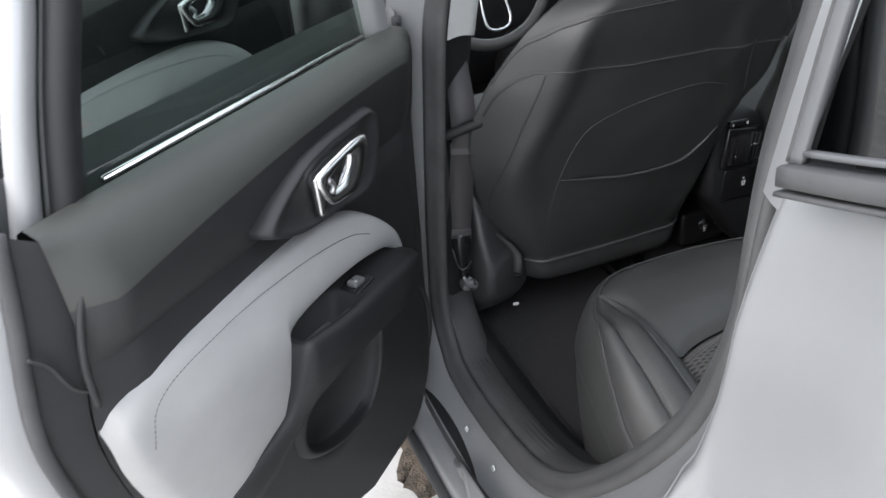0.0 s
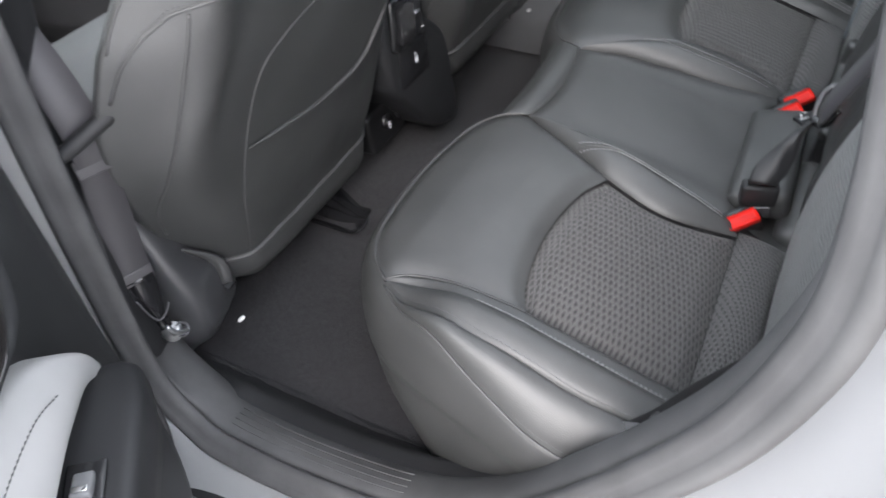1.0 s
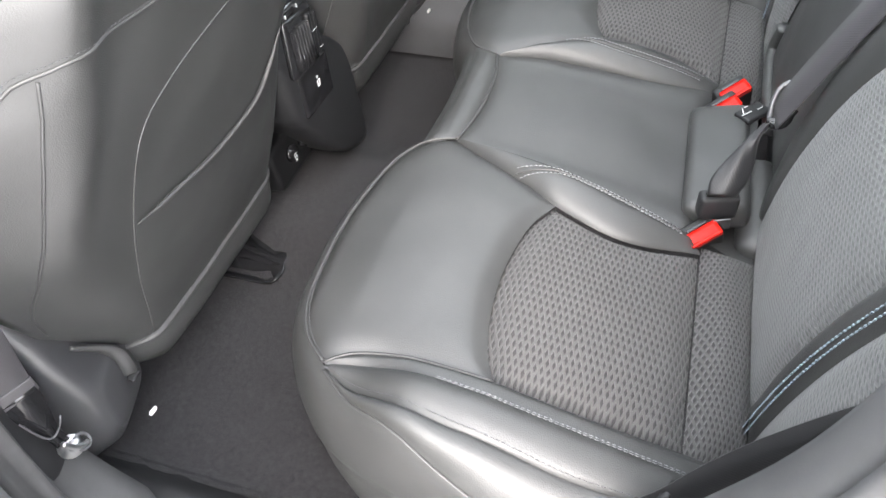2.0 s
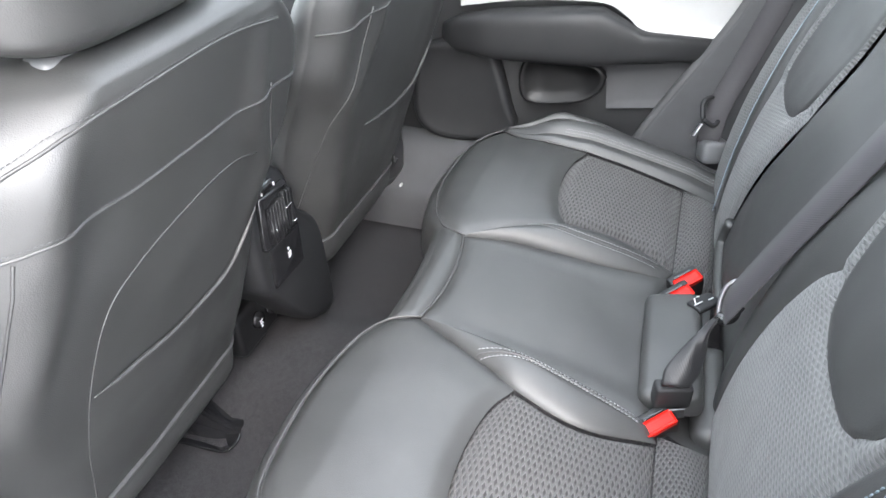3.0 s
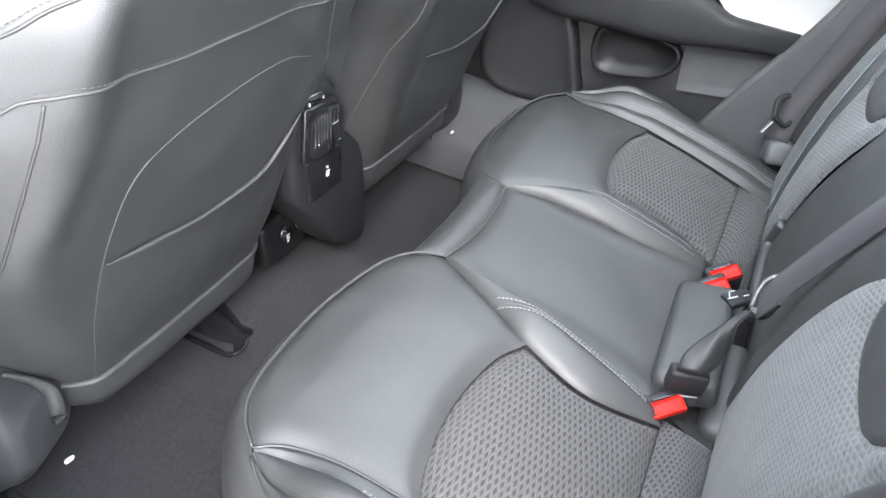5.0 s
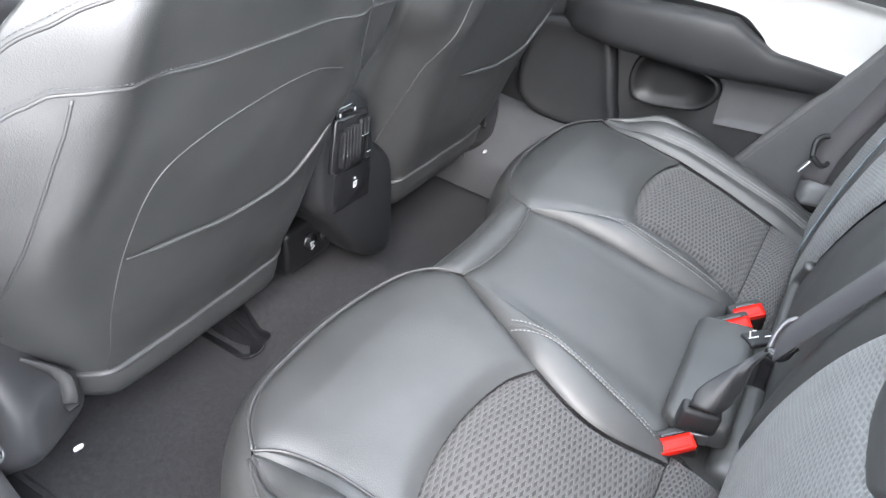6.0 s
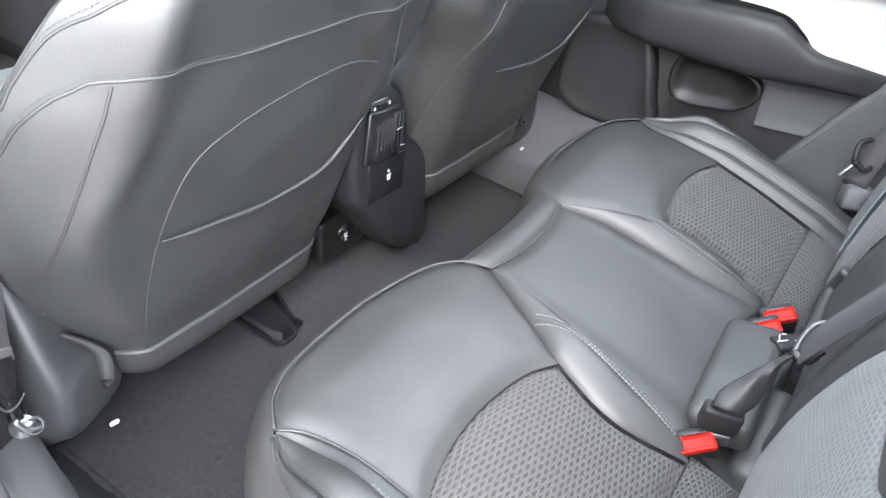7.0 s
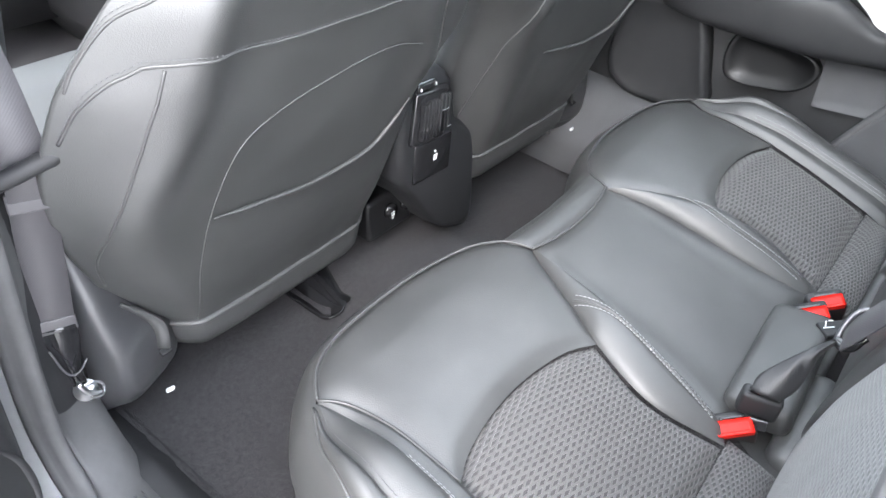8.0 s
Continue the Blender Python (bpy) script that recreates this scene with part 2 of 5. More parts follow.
def tube_data(path, r, sides=8, flat=1.0):
    s, u = frames(path)
    rings = []
    for k, p in enumerate(path):
        rr = r[k] if hasattr(r, "__len__") else r
        rings.append([p + rr * (math.cos(a) * s[k] + flat * math.sin(a) * u[k]) for a in np.linspace(0, 2 * math.pi, sides, endpoint=False)])
    return loft(rings)


def tube(name, path, r, mat, parent=None, label="", sides=8, flat=1.0):
    v, f = tube_data(path, r, sides, flat)
    return put(name, mesh_of(name, v, f, mat), parent, label)


def stitch_data(path, pitch=0.0062, length=0.0042, r=0.0007, out=None):
    """A row of single stitches along a path."""
    path = np.asarray(path)
    d = np.concatenate([[0], np.cumsum(np.linalg.norm(np.diff(path, axis=0), axis=1))])
    verts, faces = [], []
    for s in np.arange(0.003, d[-1] - length, pitch):
        a = np.array([np.interp(s, d, path[:, i]) for i in range(3)])
        b = np.array([np.interp(s + length, d, path[:, i]) for i in range(3)])
        o = len(verts)
        v, f = tube_data(np.array([a, (a + b) / 2 + (0, 0, r * 0.6), b]), [r * 0.7, r, r * 0.7], 5)
        verts += v
        faces += [tuple(i + o for i in q) for q in f]
    return verts, faces


def stitches(name, paths, mat, parent, **kw):
    verts, faces = [], []
    for p in paths:
        v, f = stitch_data(p, **kw)
        o = len(verts)
        verts += v
        faces += [tuple(i + o for i in q) for q in f]
    return tagged(put(name, mesh_of(name, verts, faces, mat), parent), kind="stuff")


def rbox(size, r=0.004, segs=3):
    bm = bmesh.new()
    bmesh.ops.create_cube(bm, size=1)
    bmesh.ops.scale(bm, vec=size, verts=bm.verts)
    bmesh.ops.bevel(bm, geom=bm.edges[:], offset=min(r, min(size) * 0.45), segments=segs, profile=0.5, affect="EDGES")
    return bm


def box_part(name, size, m, mat, parent=None, label="", r=0.004):
    bm = rbox(size, r)
    bmesh.ops.transform(bm, matrix=m, verts=bm.verts)
    return part(name, bm, mat, parent, label)


def cyl_part(name, r, h, m, mat, parent=None, label="", segs=24, bevel=0.0015):
    bm = bmesh.new()
    bmesh.ops.create_cone(bm, cap_ends=True, segments=segs, radius1=r, radius2=r, depth=h)
    bmesh.ops.bevel(bm, geom=[e for e in bm.edges if len(e.link_faces) == 2 and any(len(q.verts) > 4 for q in e.link_faces)], offset=bevel, segments=2, affect="EDGES")
    bmesh.ops.transform(bm, matrix=m, verts=bm.verts)
    return part(name, bm, mat, parent, label)


def smoothstep(a, b, x):
    t = min(1.0, max(0.0, (x - a) / (b - a)))
    return t * t * (3 - 2 * t)


def coons(c0, c1, d0, d1, n):
    """Four border lines (front, back along u; first, last along v) to a patch (u, v) -> 2D."""
    C0, C1, D0, D1 = curve(c0, n), curve(c1, n), curve(d0, n), curve(d1, n)
    D0[0], D0[-1], D1[0], D1[-1] = C0[0], C1[0], C0[-1], C1[-1]

    def at(C, t):
        x = t * n
        i = min(int(x), n - 1)
        return C[i] + (C[i + 1] - C[i]) * (x - i)

    def fn(u, v):
        return ((1 - v) * at(C0, u) + v * at(C1, u) + (1 - u) * at(D0, v) + u * at(D1, v)
                - ((1 - u) * (1 - v) * C0[0] + u * (1 - v) * C0[-1] + (1 - u) * v * C1[0] + u * v * C1[-1]))
    lu = np.linalg.norm(np.diff((C0 + C1) / 2, axis=0), axis=1).sum()
    lv = np.linalg.norm(np.diff((D0 + D1) / 2, axis=0), axis=1).sum()
    return fn, lu, lv


def normal_of(surf, a, b):
    e = 0.002
    p = np.array(surf(a, b))
    n = np.cross(np.array(surf(a + e, b)) - p, np.array(surf(a, b + e)) - p)
    return n / max(np.linalg.norm(n), 1e-9)


def panel(name, borders, surf, mat, parent, puff=0.008, seam=0.005, width=0.012, steps=44, label="", sign=1, side=1, fine=1.0):
    """An upholstered panel on surf, puffed in the middle and pulled in at its seams. side mirrors x."""
    fn, lu, lv = coons(*borders, steps)
    verts, uvs = [], []
    us = np.linspace(0, 1, steps + 1)
    for v in us:
        for u in us:
            a, b = fn(u, v)
            d = min(min(u, 1 - u) * lu, min(v, 1 - v) * lv)
            lift = puff * (4 * u * (1 - u)) ** 0.7 * (4 * v * (1 - v)) ** 0.7 - seam * math.exp(-(d / width) ** 2)
            lift += 0.0011 * noise.noise((a * 22, b * 22, puff * 900)) * min(1.0, d / 0.03)
            p = np.array(surf(a, b)) + sign * lift * normal_of(surf, a, b)
            verts.append((side * p[0], p[1], p[2]))
            uvs.append((a * fine, b * fine))
    faces = []
    n = steps + 1
    for j in range(steps):
        for i in range(steps):
            k = j * n + i
            q = (k, k + 1, k + n + 1, k + n)
            faces.append(q)
    me = mesh_of(name, verts, faces, mat, uvs)
    return put(name, me, parent, label)


def line_on(surf, pts, n, lift=0.0, sign=1, side=1):
    out = []
    for a, b in curve(pts, n):
        p = np.array(surf(a, b)) + sign * lift * normal_of(surf, a, b)
        out.append((side * p[0], p[1], p[2]))
    return np.array(out)


def laid(ob, pts, n, lift):
    """A line over an upholstered panel, resting on its puffed face."""
    verts = np.array([v.co for v in ob.data.vertices])
    out = []
    for a, b in curve(pts, n):
        d = np.hypot(verts[:, 0] - a, verts[:, 1] - b)
        near = np.argsort(d)[:5]
        w = 1 / (d[near] + 1e-4) ** 2
        out.append((a, b, float((verts[near, 2] * w).sum() / w.sum()) + lift))
    out = np.array(out)
    out[1:-1, 2] = (out[:-2, 2] + 2 * out[1:-1, 2] + out[2:, 2]) / 4
    return out


def ribbon(name, path, width_dirs, width, mat, parent=None, label="", thick=0.0014):
    """Flat webbing along a path; width_dirs gives its crosswise direction at each point."""
    path = np.asarray(path)
    rings, uvs = [], []
    tan = np.gradient(path, axis=0)
    s = 0
    for k, p in enumerate(path):
        w = np.array(width_dirs[k], dtype=float)
        t = tan[k] / np.linalg.norm(tan[k])
        w -= t * (w @ t)
        w /= np.linalg.norm(w)
        nrm = np.cross(t, w)
        h = (width[k] if hasattr(width, "__len__") else width) / 2
        rings.append([p - w * h - nrm * thick * 0.3, p - w * h * 0.96 - nrm * thick, p + w * h * 0.96 - nrm * thick, p + w * h - nrm * thick * 0.3,
                      p + w * h + nrm * thick * 0.3, p + w * h * 0.96 + nrm * thick, p - w * h * 0.96 + nrm * thick, p - w * h + nrm * thick * 0.3])
        if k:
            s += np.linalg.norm(p - path[k - 1])
        uvs += [(-h, s), (-h * 0.96, s), (h * 0.96, s), (h, s), (h, s), (h * 0.96, s), (-h * 0.96, s), (-h, s)]
    v, f = loft(rings)
    return put(name, mesh_of(name, v, f, mat, uvs), parent, label)


# ---- ground ----
SOIL = weather(material("damp_brown_soil", (0.08, 0.06, 0.045), 0.95), (0.030, 0.024, 0.018), (0.13, 0.105, 0.08), 30, 160, 1.0, 0.01)
rings = []
for k, h in ((1.0, 0.001), (0.85, 0.008), (0.6, 0.016), (0.35, 0.02), (0.03, 0.022)):
    rings.append([(-0.69 + k * (0.11 + 0.035 * noise.noise((3 * math.cos(a), 3 * math.sin(a), 1))) * math.cos(a) + 0.1 * k * math.sin(a), 0.28 + k * (0.20 + 0.07 * noise.noise((3 * math.cos(a), 3 * math.sin(a), 5))) * math.sin(a), h + 0.004 * noise.noise((9 * k * math.cos(a), 9 * k * math.sin(a), 2))) for a in np.linspace(0, 2 * math.pi, 48, endpoint=False)])
v, f = loft(rings, caps=False)
tagged(put("soil_patch", mesh_of("soil_patch", v, f, SOIL)), "patch of damp brown soil on the concrete", "soil", kind="stuff")
v, f = grid_data(lambda u, w: ((u - 0.5) * 400, (w - 0.5) * 400, 0.0), 4, 4)
tagged(put("ground", mesh_of("ground", v, f, CONCRETE)), "pale stained concrete ground under the car", "ground", kind="structure")

# ---- car body ----
body = thing("car_body", "silver metallic car body with open doors", "car body")
# door opening: height and length of its inner edge, from the front foot round the back to the top
OPENING = [(0.02, 1.46), (0.05, 1.30), (0.068, 1.17), (0.085, 1.0), (0.100, 0.80), (0.106, 0.64), (0.098, 0.55), (0.048, 0.480), (-0.06, 0.462), (-0.2, 0.475), (-0.32, 0.508), (-0.41, 0.575),
           (-0.480, 0.660), (-0.545, 0.757), (-0.598, 0.85), (-0.640, 0.94), (-0.665, 1.03), (-0.674, 1.10), (-0.669, 1.18), (-0.657, 1.26), (-0.645, 1.34), (-0.62, 1.42), (-0.56, 1.48), (-0.42, 1.515), (-0.25, 1.525), (-0.12, 1.50)]
LOOP = curve(OPENING, 150, closed=False)
LOOP = np.vstack([LOOP, curve([OPENING[-1], OPENING[0]], 6)[1:-1]])
T = np.roll(LOOP, -1, axis=0) - np.roll(LOOP, 1, axis=0)
T /= np.linalg.norm(T, axis=1, keepdims=True)
OUTWARD = np.stack([T[:, 1], -T[:, 0]], axis=1)
CENTRE = np.array((-0.28, 1.0))
if ((LOOP - CENTRE) * OUTWARD).sum() < 0:
    OUTWARD = -OUTWARD


def tumble(z):
    """How far the body side leans in above the belt line."""
    return 0.16 * smoothstep(1.12, 1.75, z) ** 1.2


def ring(x, off, front=None):
    pts = []
    for (y, z), (oy, oz) in zip(LOOP, OUTWARD):
        o = off
        if front is not None and oy > 0.5:
            o = off + (front - off) * smoothstep(0.5, 0.9, oy) * (0.55 * smoothstep(0.45, 0.6, z) + 0.45 * smoothstep(0.8, 1.08, z))
        zz = z + oz * o
        pts.append((x + tumble(zz) + 0.006 * smoothstep(0.2, 0.7, oy), y + oy * o, zz))
    return pts


def band(name, specs, mat, label="", parent=body):
    v, f = loft([ring(*s) for s in specs], caps=False)
    return put(name, mesh_of(name, v, f, mat), parent, label)


band("inner_trim", [(-0.640, 0.026, 0.085), (-0.652, 0.010, 0.078), (-0.668, 0.001, 0.070), (-0.690, -0.003, 0.055), (-0.708, -0.003, 0.030), (-0.7135, 0.001, 0.012), (-0.7155, 0.006)], RUBBER, "dark grey trim round the door opening")
band("door_seal", [(-0.7145, 0.006), (-0.716, 0.000), (-0.720, -0.004), (-0.728, -0.002), (-0.735, 0.006), (-0.739, 0.014), (-0.742, 0.016), (-0.747, 0.020), (-0.749, 0.028), (-0.744, 0.036), (-0.736, 0.04)], RUBBER, "thick black rubber door seal")
band("door_jamb", [(-0.735, 0.030), (-0.750, 0.038), (-0.764, 0.048), (-0.776, 0.060), (-0.790, 0.072), (-0.801, 0.080)], PAINT)
band("outer_seal", [(-0.799, 0.078), (-0.804, 0.080), (-0.806, 0.084), (-0.803, 0.088), (-0.80, 0.089)], RUBBER)


def quarter_skin(u, v):
    """Outer panel behind the door, above the wheel; its upper edge climbs towards the back."""
    z = 0.42 + 0.87 * v
    idx = np.argmin(np.abs(LOOP[60:110, 1] - z)) + 60
    y = LOOP[idx, 0] + OUTWARD[idx, 0] * 0.086 - 1.1 * u
    bulge = 0.012 * smoothstep(0, 0.012, u) + 0.05 * smoothstep(0, 0.25, u) + 0.02 * math.sin(math.pi * min(1, max(0, (z - 0.5) / 0.8)))
    return (-0.802 - bulge + tumble(z) * 0.7, y, z + 0.36 * min(u, 0.5) * v ** 3 + OUTWARD[idx, 1] * 0.086 * (1 - smoothstep(0, 0.1, u)))


v, f = grid_data(lambda u, w: quarter_skin(u * u, w), 60, 40)
put("quarter_panel", mesh_of("quarter_panel", v, f, PAINT), body, "smooth silver rear quarter panel")


def sill_skin(u, v):
    y = 0.9 - 1.65 * u
    idx = int(np.argmin(np.abs(LOOP[40:75, 0] - max(-0.45, min(0.08, y))))) + 40
    z0 = LOOP[idx, 1] + OUTWARD[idx, 1] * 0.088 if -0.45 < y < 0.08 else (0.46 if y > 0 else 0.58) - 0.086
    prof = [(-0.803, 0.0), (-0.822, -0.006), (-0.838, -0.025), (-0.842, -0.06), (-0.835, -0.1), (-0.80, -0.15), (-0.70, -0.17)]
    x, dz = curve(prof, 20)[int(v * 20)]
    return (x, y, z0 + dz)


v, f = grid_data(sill_skin, 60, 20)
put("sill_panel", mesh_of("sill_panel", v, f, PAINT), body)
tube("sill_rubber", curve([(-0.845, 0.8, 0.325), (-0.848, 0.1, 0.32), (-0.848, -0.3, 0.34), (-0.845, -0.5, 0.40)], 40), 0.013, RUBBER, body, "black rubber strip along the sill")

# plates on the sill
LOWER = LOOP[30:90]
LOWER = LOWER[np.argsort(LOWER[:, 0])]


def sill_top(u, w):
    y = 0.42 - 1.0 * w
    edge = np.interp(y, LOWER[:, 0], LOWER[:, 1]) - 0.012 if y < 0.06 else 0.462
    edge = min(edge, 0.60)
    return (-0.585 - 0.115 * u, y, 0.43 + (edge - 0.43) * smoothstep(0, 0.4, u) + 0.002 * math.exp(-((u - 0.55) / 0.3) ** 2))


v, f = grid_data(sill_top, 24, 50)
plate = put("sill_plate", mesh_of("sill_plate", v, f, PLASTIC), body, "smooth black plastic sill plate")
for y, z in ((-0.12, 0.425), (-0.24, 0.435), (-0.47, 0.545)):
    box_part("film_scrap", (0.003, 0.010, 0.014), pose(-0.772, y, z, 30, 0, 0), WHITE, body, "scrap of white film on the jamb", r=0.001)

for x in (-0.668, -0.678, -0.688, -0.698):
    rib = [(x, y + oy * -0.003, z + oz * -0.003) for (y, z), (oy, oz) in zip(LOOP, OUTWARD) if oz < -0.75 and -0.30 < y < 0.03]
    tube("sill_rib", np.array(rib), 0.0011, RUBBER, body, sides=6)

# striker loop on the rear jamb
tube("striker", curve([(-0.766, -0.662, 0.80), (-0.80, -0.652, 0.805), (-0.806, -0.640, 0.782), (-0.80, -0.628, 0.76), (-0.766, -0.63, 0.752)], 24), 0.0055, STEEL, body, "bare steel door striker loop", sides=10)
box_part("striker_plate", (0.006, 0.05, 0.075), pose(-0.771, -0.652, 0.778, 25, 0, -8), PAINT, body, r=0.003)

# centre pillar
def pillar_trim(u, v):
    z = 0.45 + 1.1 * v
    rear = np.interp(z, [0.45, 1.03, 1.16, 1.3, 1.55], [0.137, 0.132, 0.100, 0.082, 0.05])
    x = np.interp(u, [0, 0.2, 0.45, 0.55, 0.65, 1], [-0.708, -0.684, -0.650, -0.637, -0.630, -0.642])
    y = rear + np.interp(u, [0, 0.2, 0.45, 0.55, 0.65, 1], [-0.020, -0.008, 0.006, 0.018, 0.045, 0.24])
    return (x + tumble(z), y, z)



v, f = grid_data(pillar_trim, 20, 30, True)
put("pillar_trim", mesh_of("pillar_trim", v, f, PLASTIC), body, "dark plastic centre pillar trim")
def upper_trim_at(u, w):
    """Pale cover on the pillar's upper half, a little proud of the dark one."""
    x, y, z = pillar_trim(u, (0.695 - 0.03 * smoothstep(0.2, 1, u) + (0.405 + 0.03 * smoothstep(0.2, 1, u)) * w) / 1.1)
    return (x + 0.003, y - 0.005, z)


v, f = grid_data(upper_trim_at, 20, 12, True)
put("upper_pillar_trim", mesh_of("upper_pillar_trim", v, f, HEADLINER), body, "pale upper pillar trim")
v, f = grid_data(lambda u, w: (-0.775 - 0.03 * math.sin(math.pi * u) + tumble(0.4 + 1.15 * w), 0.190 - 0.06 * w + 0.15 * u, 0.40 + 1.15 * w), 10, 30)
put("pillar_skin", mesh_of("pillar_skin", v, f, PAINT), body)
for z in (0.62, 1.02):
    box_part("hinge", (0.05, 0.06, 0.045), pose(-0.815, 0.17, z, 0, 0, 40), PAINT, body, r=0.008)

# roof, headliner, rails
def roof_at(x, y):
    return 1.62 - 0.06 * (x / 0.62) ** 4 - 0.05 * smoothstep(-0.7, -1.9, y) * 2 - 0.04 * smoothstep(0.6, 1.3, y)


def roof_sheet(name, x0, x1, y0, y1, dz, mat, label="", flip=False):
    v, f = grid_data(lambda u, w: (x0 + (x1 - x0) * u, y0 + (y1 - y0) * w, roof_at(x0 + (x1 - x0) * u, y0 + (y1 - y0) * w) - dz), 12, 16, flip)
    return put(name, mesh_of(name, v, f, mat), body, label)


# the opening left in the roof is unseen, added to brighten the cabin
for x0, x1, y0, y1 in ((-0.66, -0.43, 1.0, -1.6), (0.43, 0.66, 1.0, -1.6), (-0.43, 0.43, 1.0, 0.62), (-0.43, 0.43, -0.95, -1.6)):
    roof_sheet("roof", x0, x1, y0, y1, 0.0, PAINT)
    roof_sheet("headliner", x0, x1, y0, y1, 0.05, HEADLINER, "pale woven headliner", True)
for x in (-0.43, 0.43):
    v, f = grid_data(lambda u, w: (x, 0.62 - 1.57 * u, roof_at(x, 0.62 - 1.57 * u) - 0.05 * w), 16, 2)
    put("added_roof_reveal", mesh_of("added_roof_reveal", v, f, HEADLINER), body)
roof_sheet("added_roof_pane", -0.44, 0.44, 0.63, -0.96, 0.012, ADDED_ROOFGLASS, "unseen tinted roof pane, added to let in daylight")
for s in (-1, 1):
    tube("roof_rail", curve([(s * 0.64, -1.7, 1.47), (s * 0.645, -0.9, 1.55), (s * 0.645, 0.2, 1.56), (s * 0.63, 1.0, 1.50), (s * 0.70, 1.75, 1.08)], 40), 0.045, PAINT, body, sides=12)

# far side of the body: lower wall, pillars, windows
v, f = grid_data(lambda u, w: (0.84 + 0.03 * math.sin(math.pi * w), 2.0 - 4.0 * u, 0.25 + 0.86 * w), 20, 10)
put("far_side_panel", mesh_of("far_side_panel", v, f, PAINT), body)
for y0, w0 in ((0.13, 0.16), (-0.98, 0.26)):
    v, f = grid_data(lambda u, w: (0.735 - tumble(1.05 + 0.5 * w) - 0.02 * math.sin(math.pi * u), y0 + w0 * (u - 0.0) + (-0.15 * w if w0 > 0.3 else 0.0), 1.05 + 0.5 * w), 8, 8)
    put("far_pillar", mesh_of("far_pillar", v, f, GREYPLASTIC), body)
for a, b in ((0.29, 1.25), (-0.74, 0.13)):
    v, f = grid_data(lambda u, w: (0.775 - tumble(1.06 + 0.48 * w), a + (b - a) * u, 1.06 + 0.48 * w), 6, 6)
    put("side_window", mesh_of("side_window", v, f, FARGLASS), body)
v, f = grid_data(lambda u, w: (-0.62 + 1.24 * u, 1.75 - 0.8 * w - 0.12 * (2 * u - 1) ** 2, 1.05 + 0.47 * w), 8, 8)
put("windscreen", mesh_of("windscreen", v, f, CLEAR), body).visible_shadow = False
v, f = grid_data(lambda u, w: (-0.55 + 1.1 * u, -2.05 + 0.4 * w, 1.08 + 0.4 * w), 8, 8)
put("rear_window", mesh_of("rear_window", v, f, REARGLASS), body, "dark tinted rear window")
v, f = grid_data(lambda u, w: (-0.8 + 1.6 * u, -2.05, 0.3 + 0.8 * w), 6, 6)
put("tailgate", mesh_of("tailgate", v, f, PAINT), body)
v, f = grid_data(lambda u, w: (-0.8 + 1.6 * u, 1.8, 0.2 + 0.85 * w), 6, 6)
put("bulkhead", mesh_of("bulkhead", v, f, PLASTIC), body)

# small window behind the door
def window_side(y, z):
    """Plane of the small rear window, leaning in towards the roof."""
    return -0.822 + 0.16 * (z - 1.33) - 0.10 * (-0.79 - y)


quarter = put("quarter_window", mesh_of("quarter_window", *grid_data(lambda u, w: (window_side(-0.79 - 0.5 * u, 1.33 + 0.18 * u + 0.24 * w) + 0.003, -0.79 - 0.5 * u - 0.012 * w, 1.33 + 0.18 * u + 0.24 * w), 8, 8), PRIVACY), body, "dark tinted rear side window")


def strip(name, pts, across, depth, mat, label=""):
    """A flat moulding with rounded edges along pts on the window's plane; across gives its width from and to."""
    line = curve([(window_side(y, z), y, z) for y, z in pts], 40)
    tan = np.gradient(line, axis=0)
    tan /= np.linalg.norm(tan, axis=1, keepdims=True)
    rings = []
    for q, t in zip(line, tan):
        side = np.cross(t, (-1.0, 0.0, 0.16))
        side /= np.linalg.norm(side)
        w0, w1 = across
        rings.append([q + side * w + np.array((-d, 0, 0)) for w, d in ((w0, -0.006), (w0, depth * 0.8), (w0 + (w1 - w0) * 0.06, depth), (w0 + (w1 - w0) * 0.5, depth * 1.05), (w0 + (w1 - w0) * 0.94, depth), (w1, depth * 0.8), (w1, -0.006))])
    v, f = loft(rings)
    return put(name, mesh_of(name, v, f, mat), quarter, label)


UPRIGHT = [(-0.793, 1.322), (-0.789, 1.37), (-0.785, 1.43), (-0.783, 1.56)]
FOOT = [(-1.29, 1.50), (-1.05, 1.418), (-0.86, 1.352), (-0.792, 1.330)]
strip("window_frame", UPRIGHT, (-0.0095, 0.0), 0.0018, GREYPLASTIC, "dull grey window frame")
strip("window_groove", UPRIGHT, (-0.0135, -0.0095), 0.0006, RUBBER)
strip("window_foot", FOOT, (-0.001, 0.003), 0.0022, GREYPLASTIC, "dull grey window frame")
strip("belt_moulding", [(y, z - 0.012) for y, z in FOOT[:-1]] + [(-0.786, 1.316)], (-0.008, 0.006), 0.013, RUBBER, "black rubber belt moulding")
strip("moulding_lip", [(y, z - 0.024) for y, z in FOOT[:-1]] + [(-0.788, 1.304)], (-0.002, 0.0015), 0.012, RUBBER)
v, f = grid_data(lambda u, w: (-0.800 + tumble(1.27 + 0.34 * w) * 0.5 - 0.012 * math.sin(math.pi * u * 0.5), -0.738 - 0.038 * u + 0.012 * w, 1.27 + 0.34 * w), 8, 16)
put("rear_pillar_skin", mesh_of("rear_pillar_skin", v, f, PAINT), body)
v, f = grid_data(lambda u, w: (-0.66 + tumble(0.7 + 0.85 * w) * 0.8, -0.80 - 1.2 * u, 0.7 + 0.85 * w), 8, 8, True)
put("rear_side_trim", mesh_of("rear_side_trim", v, f, PLASTIC), body)
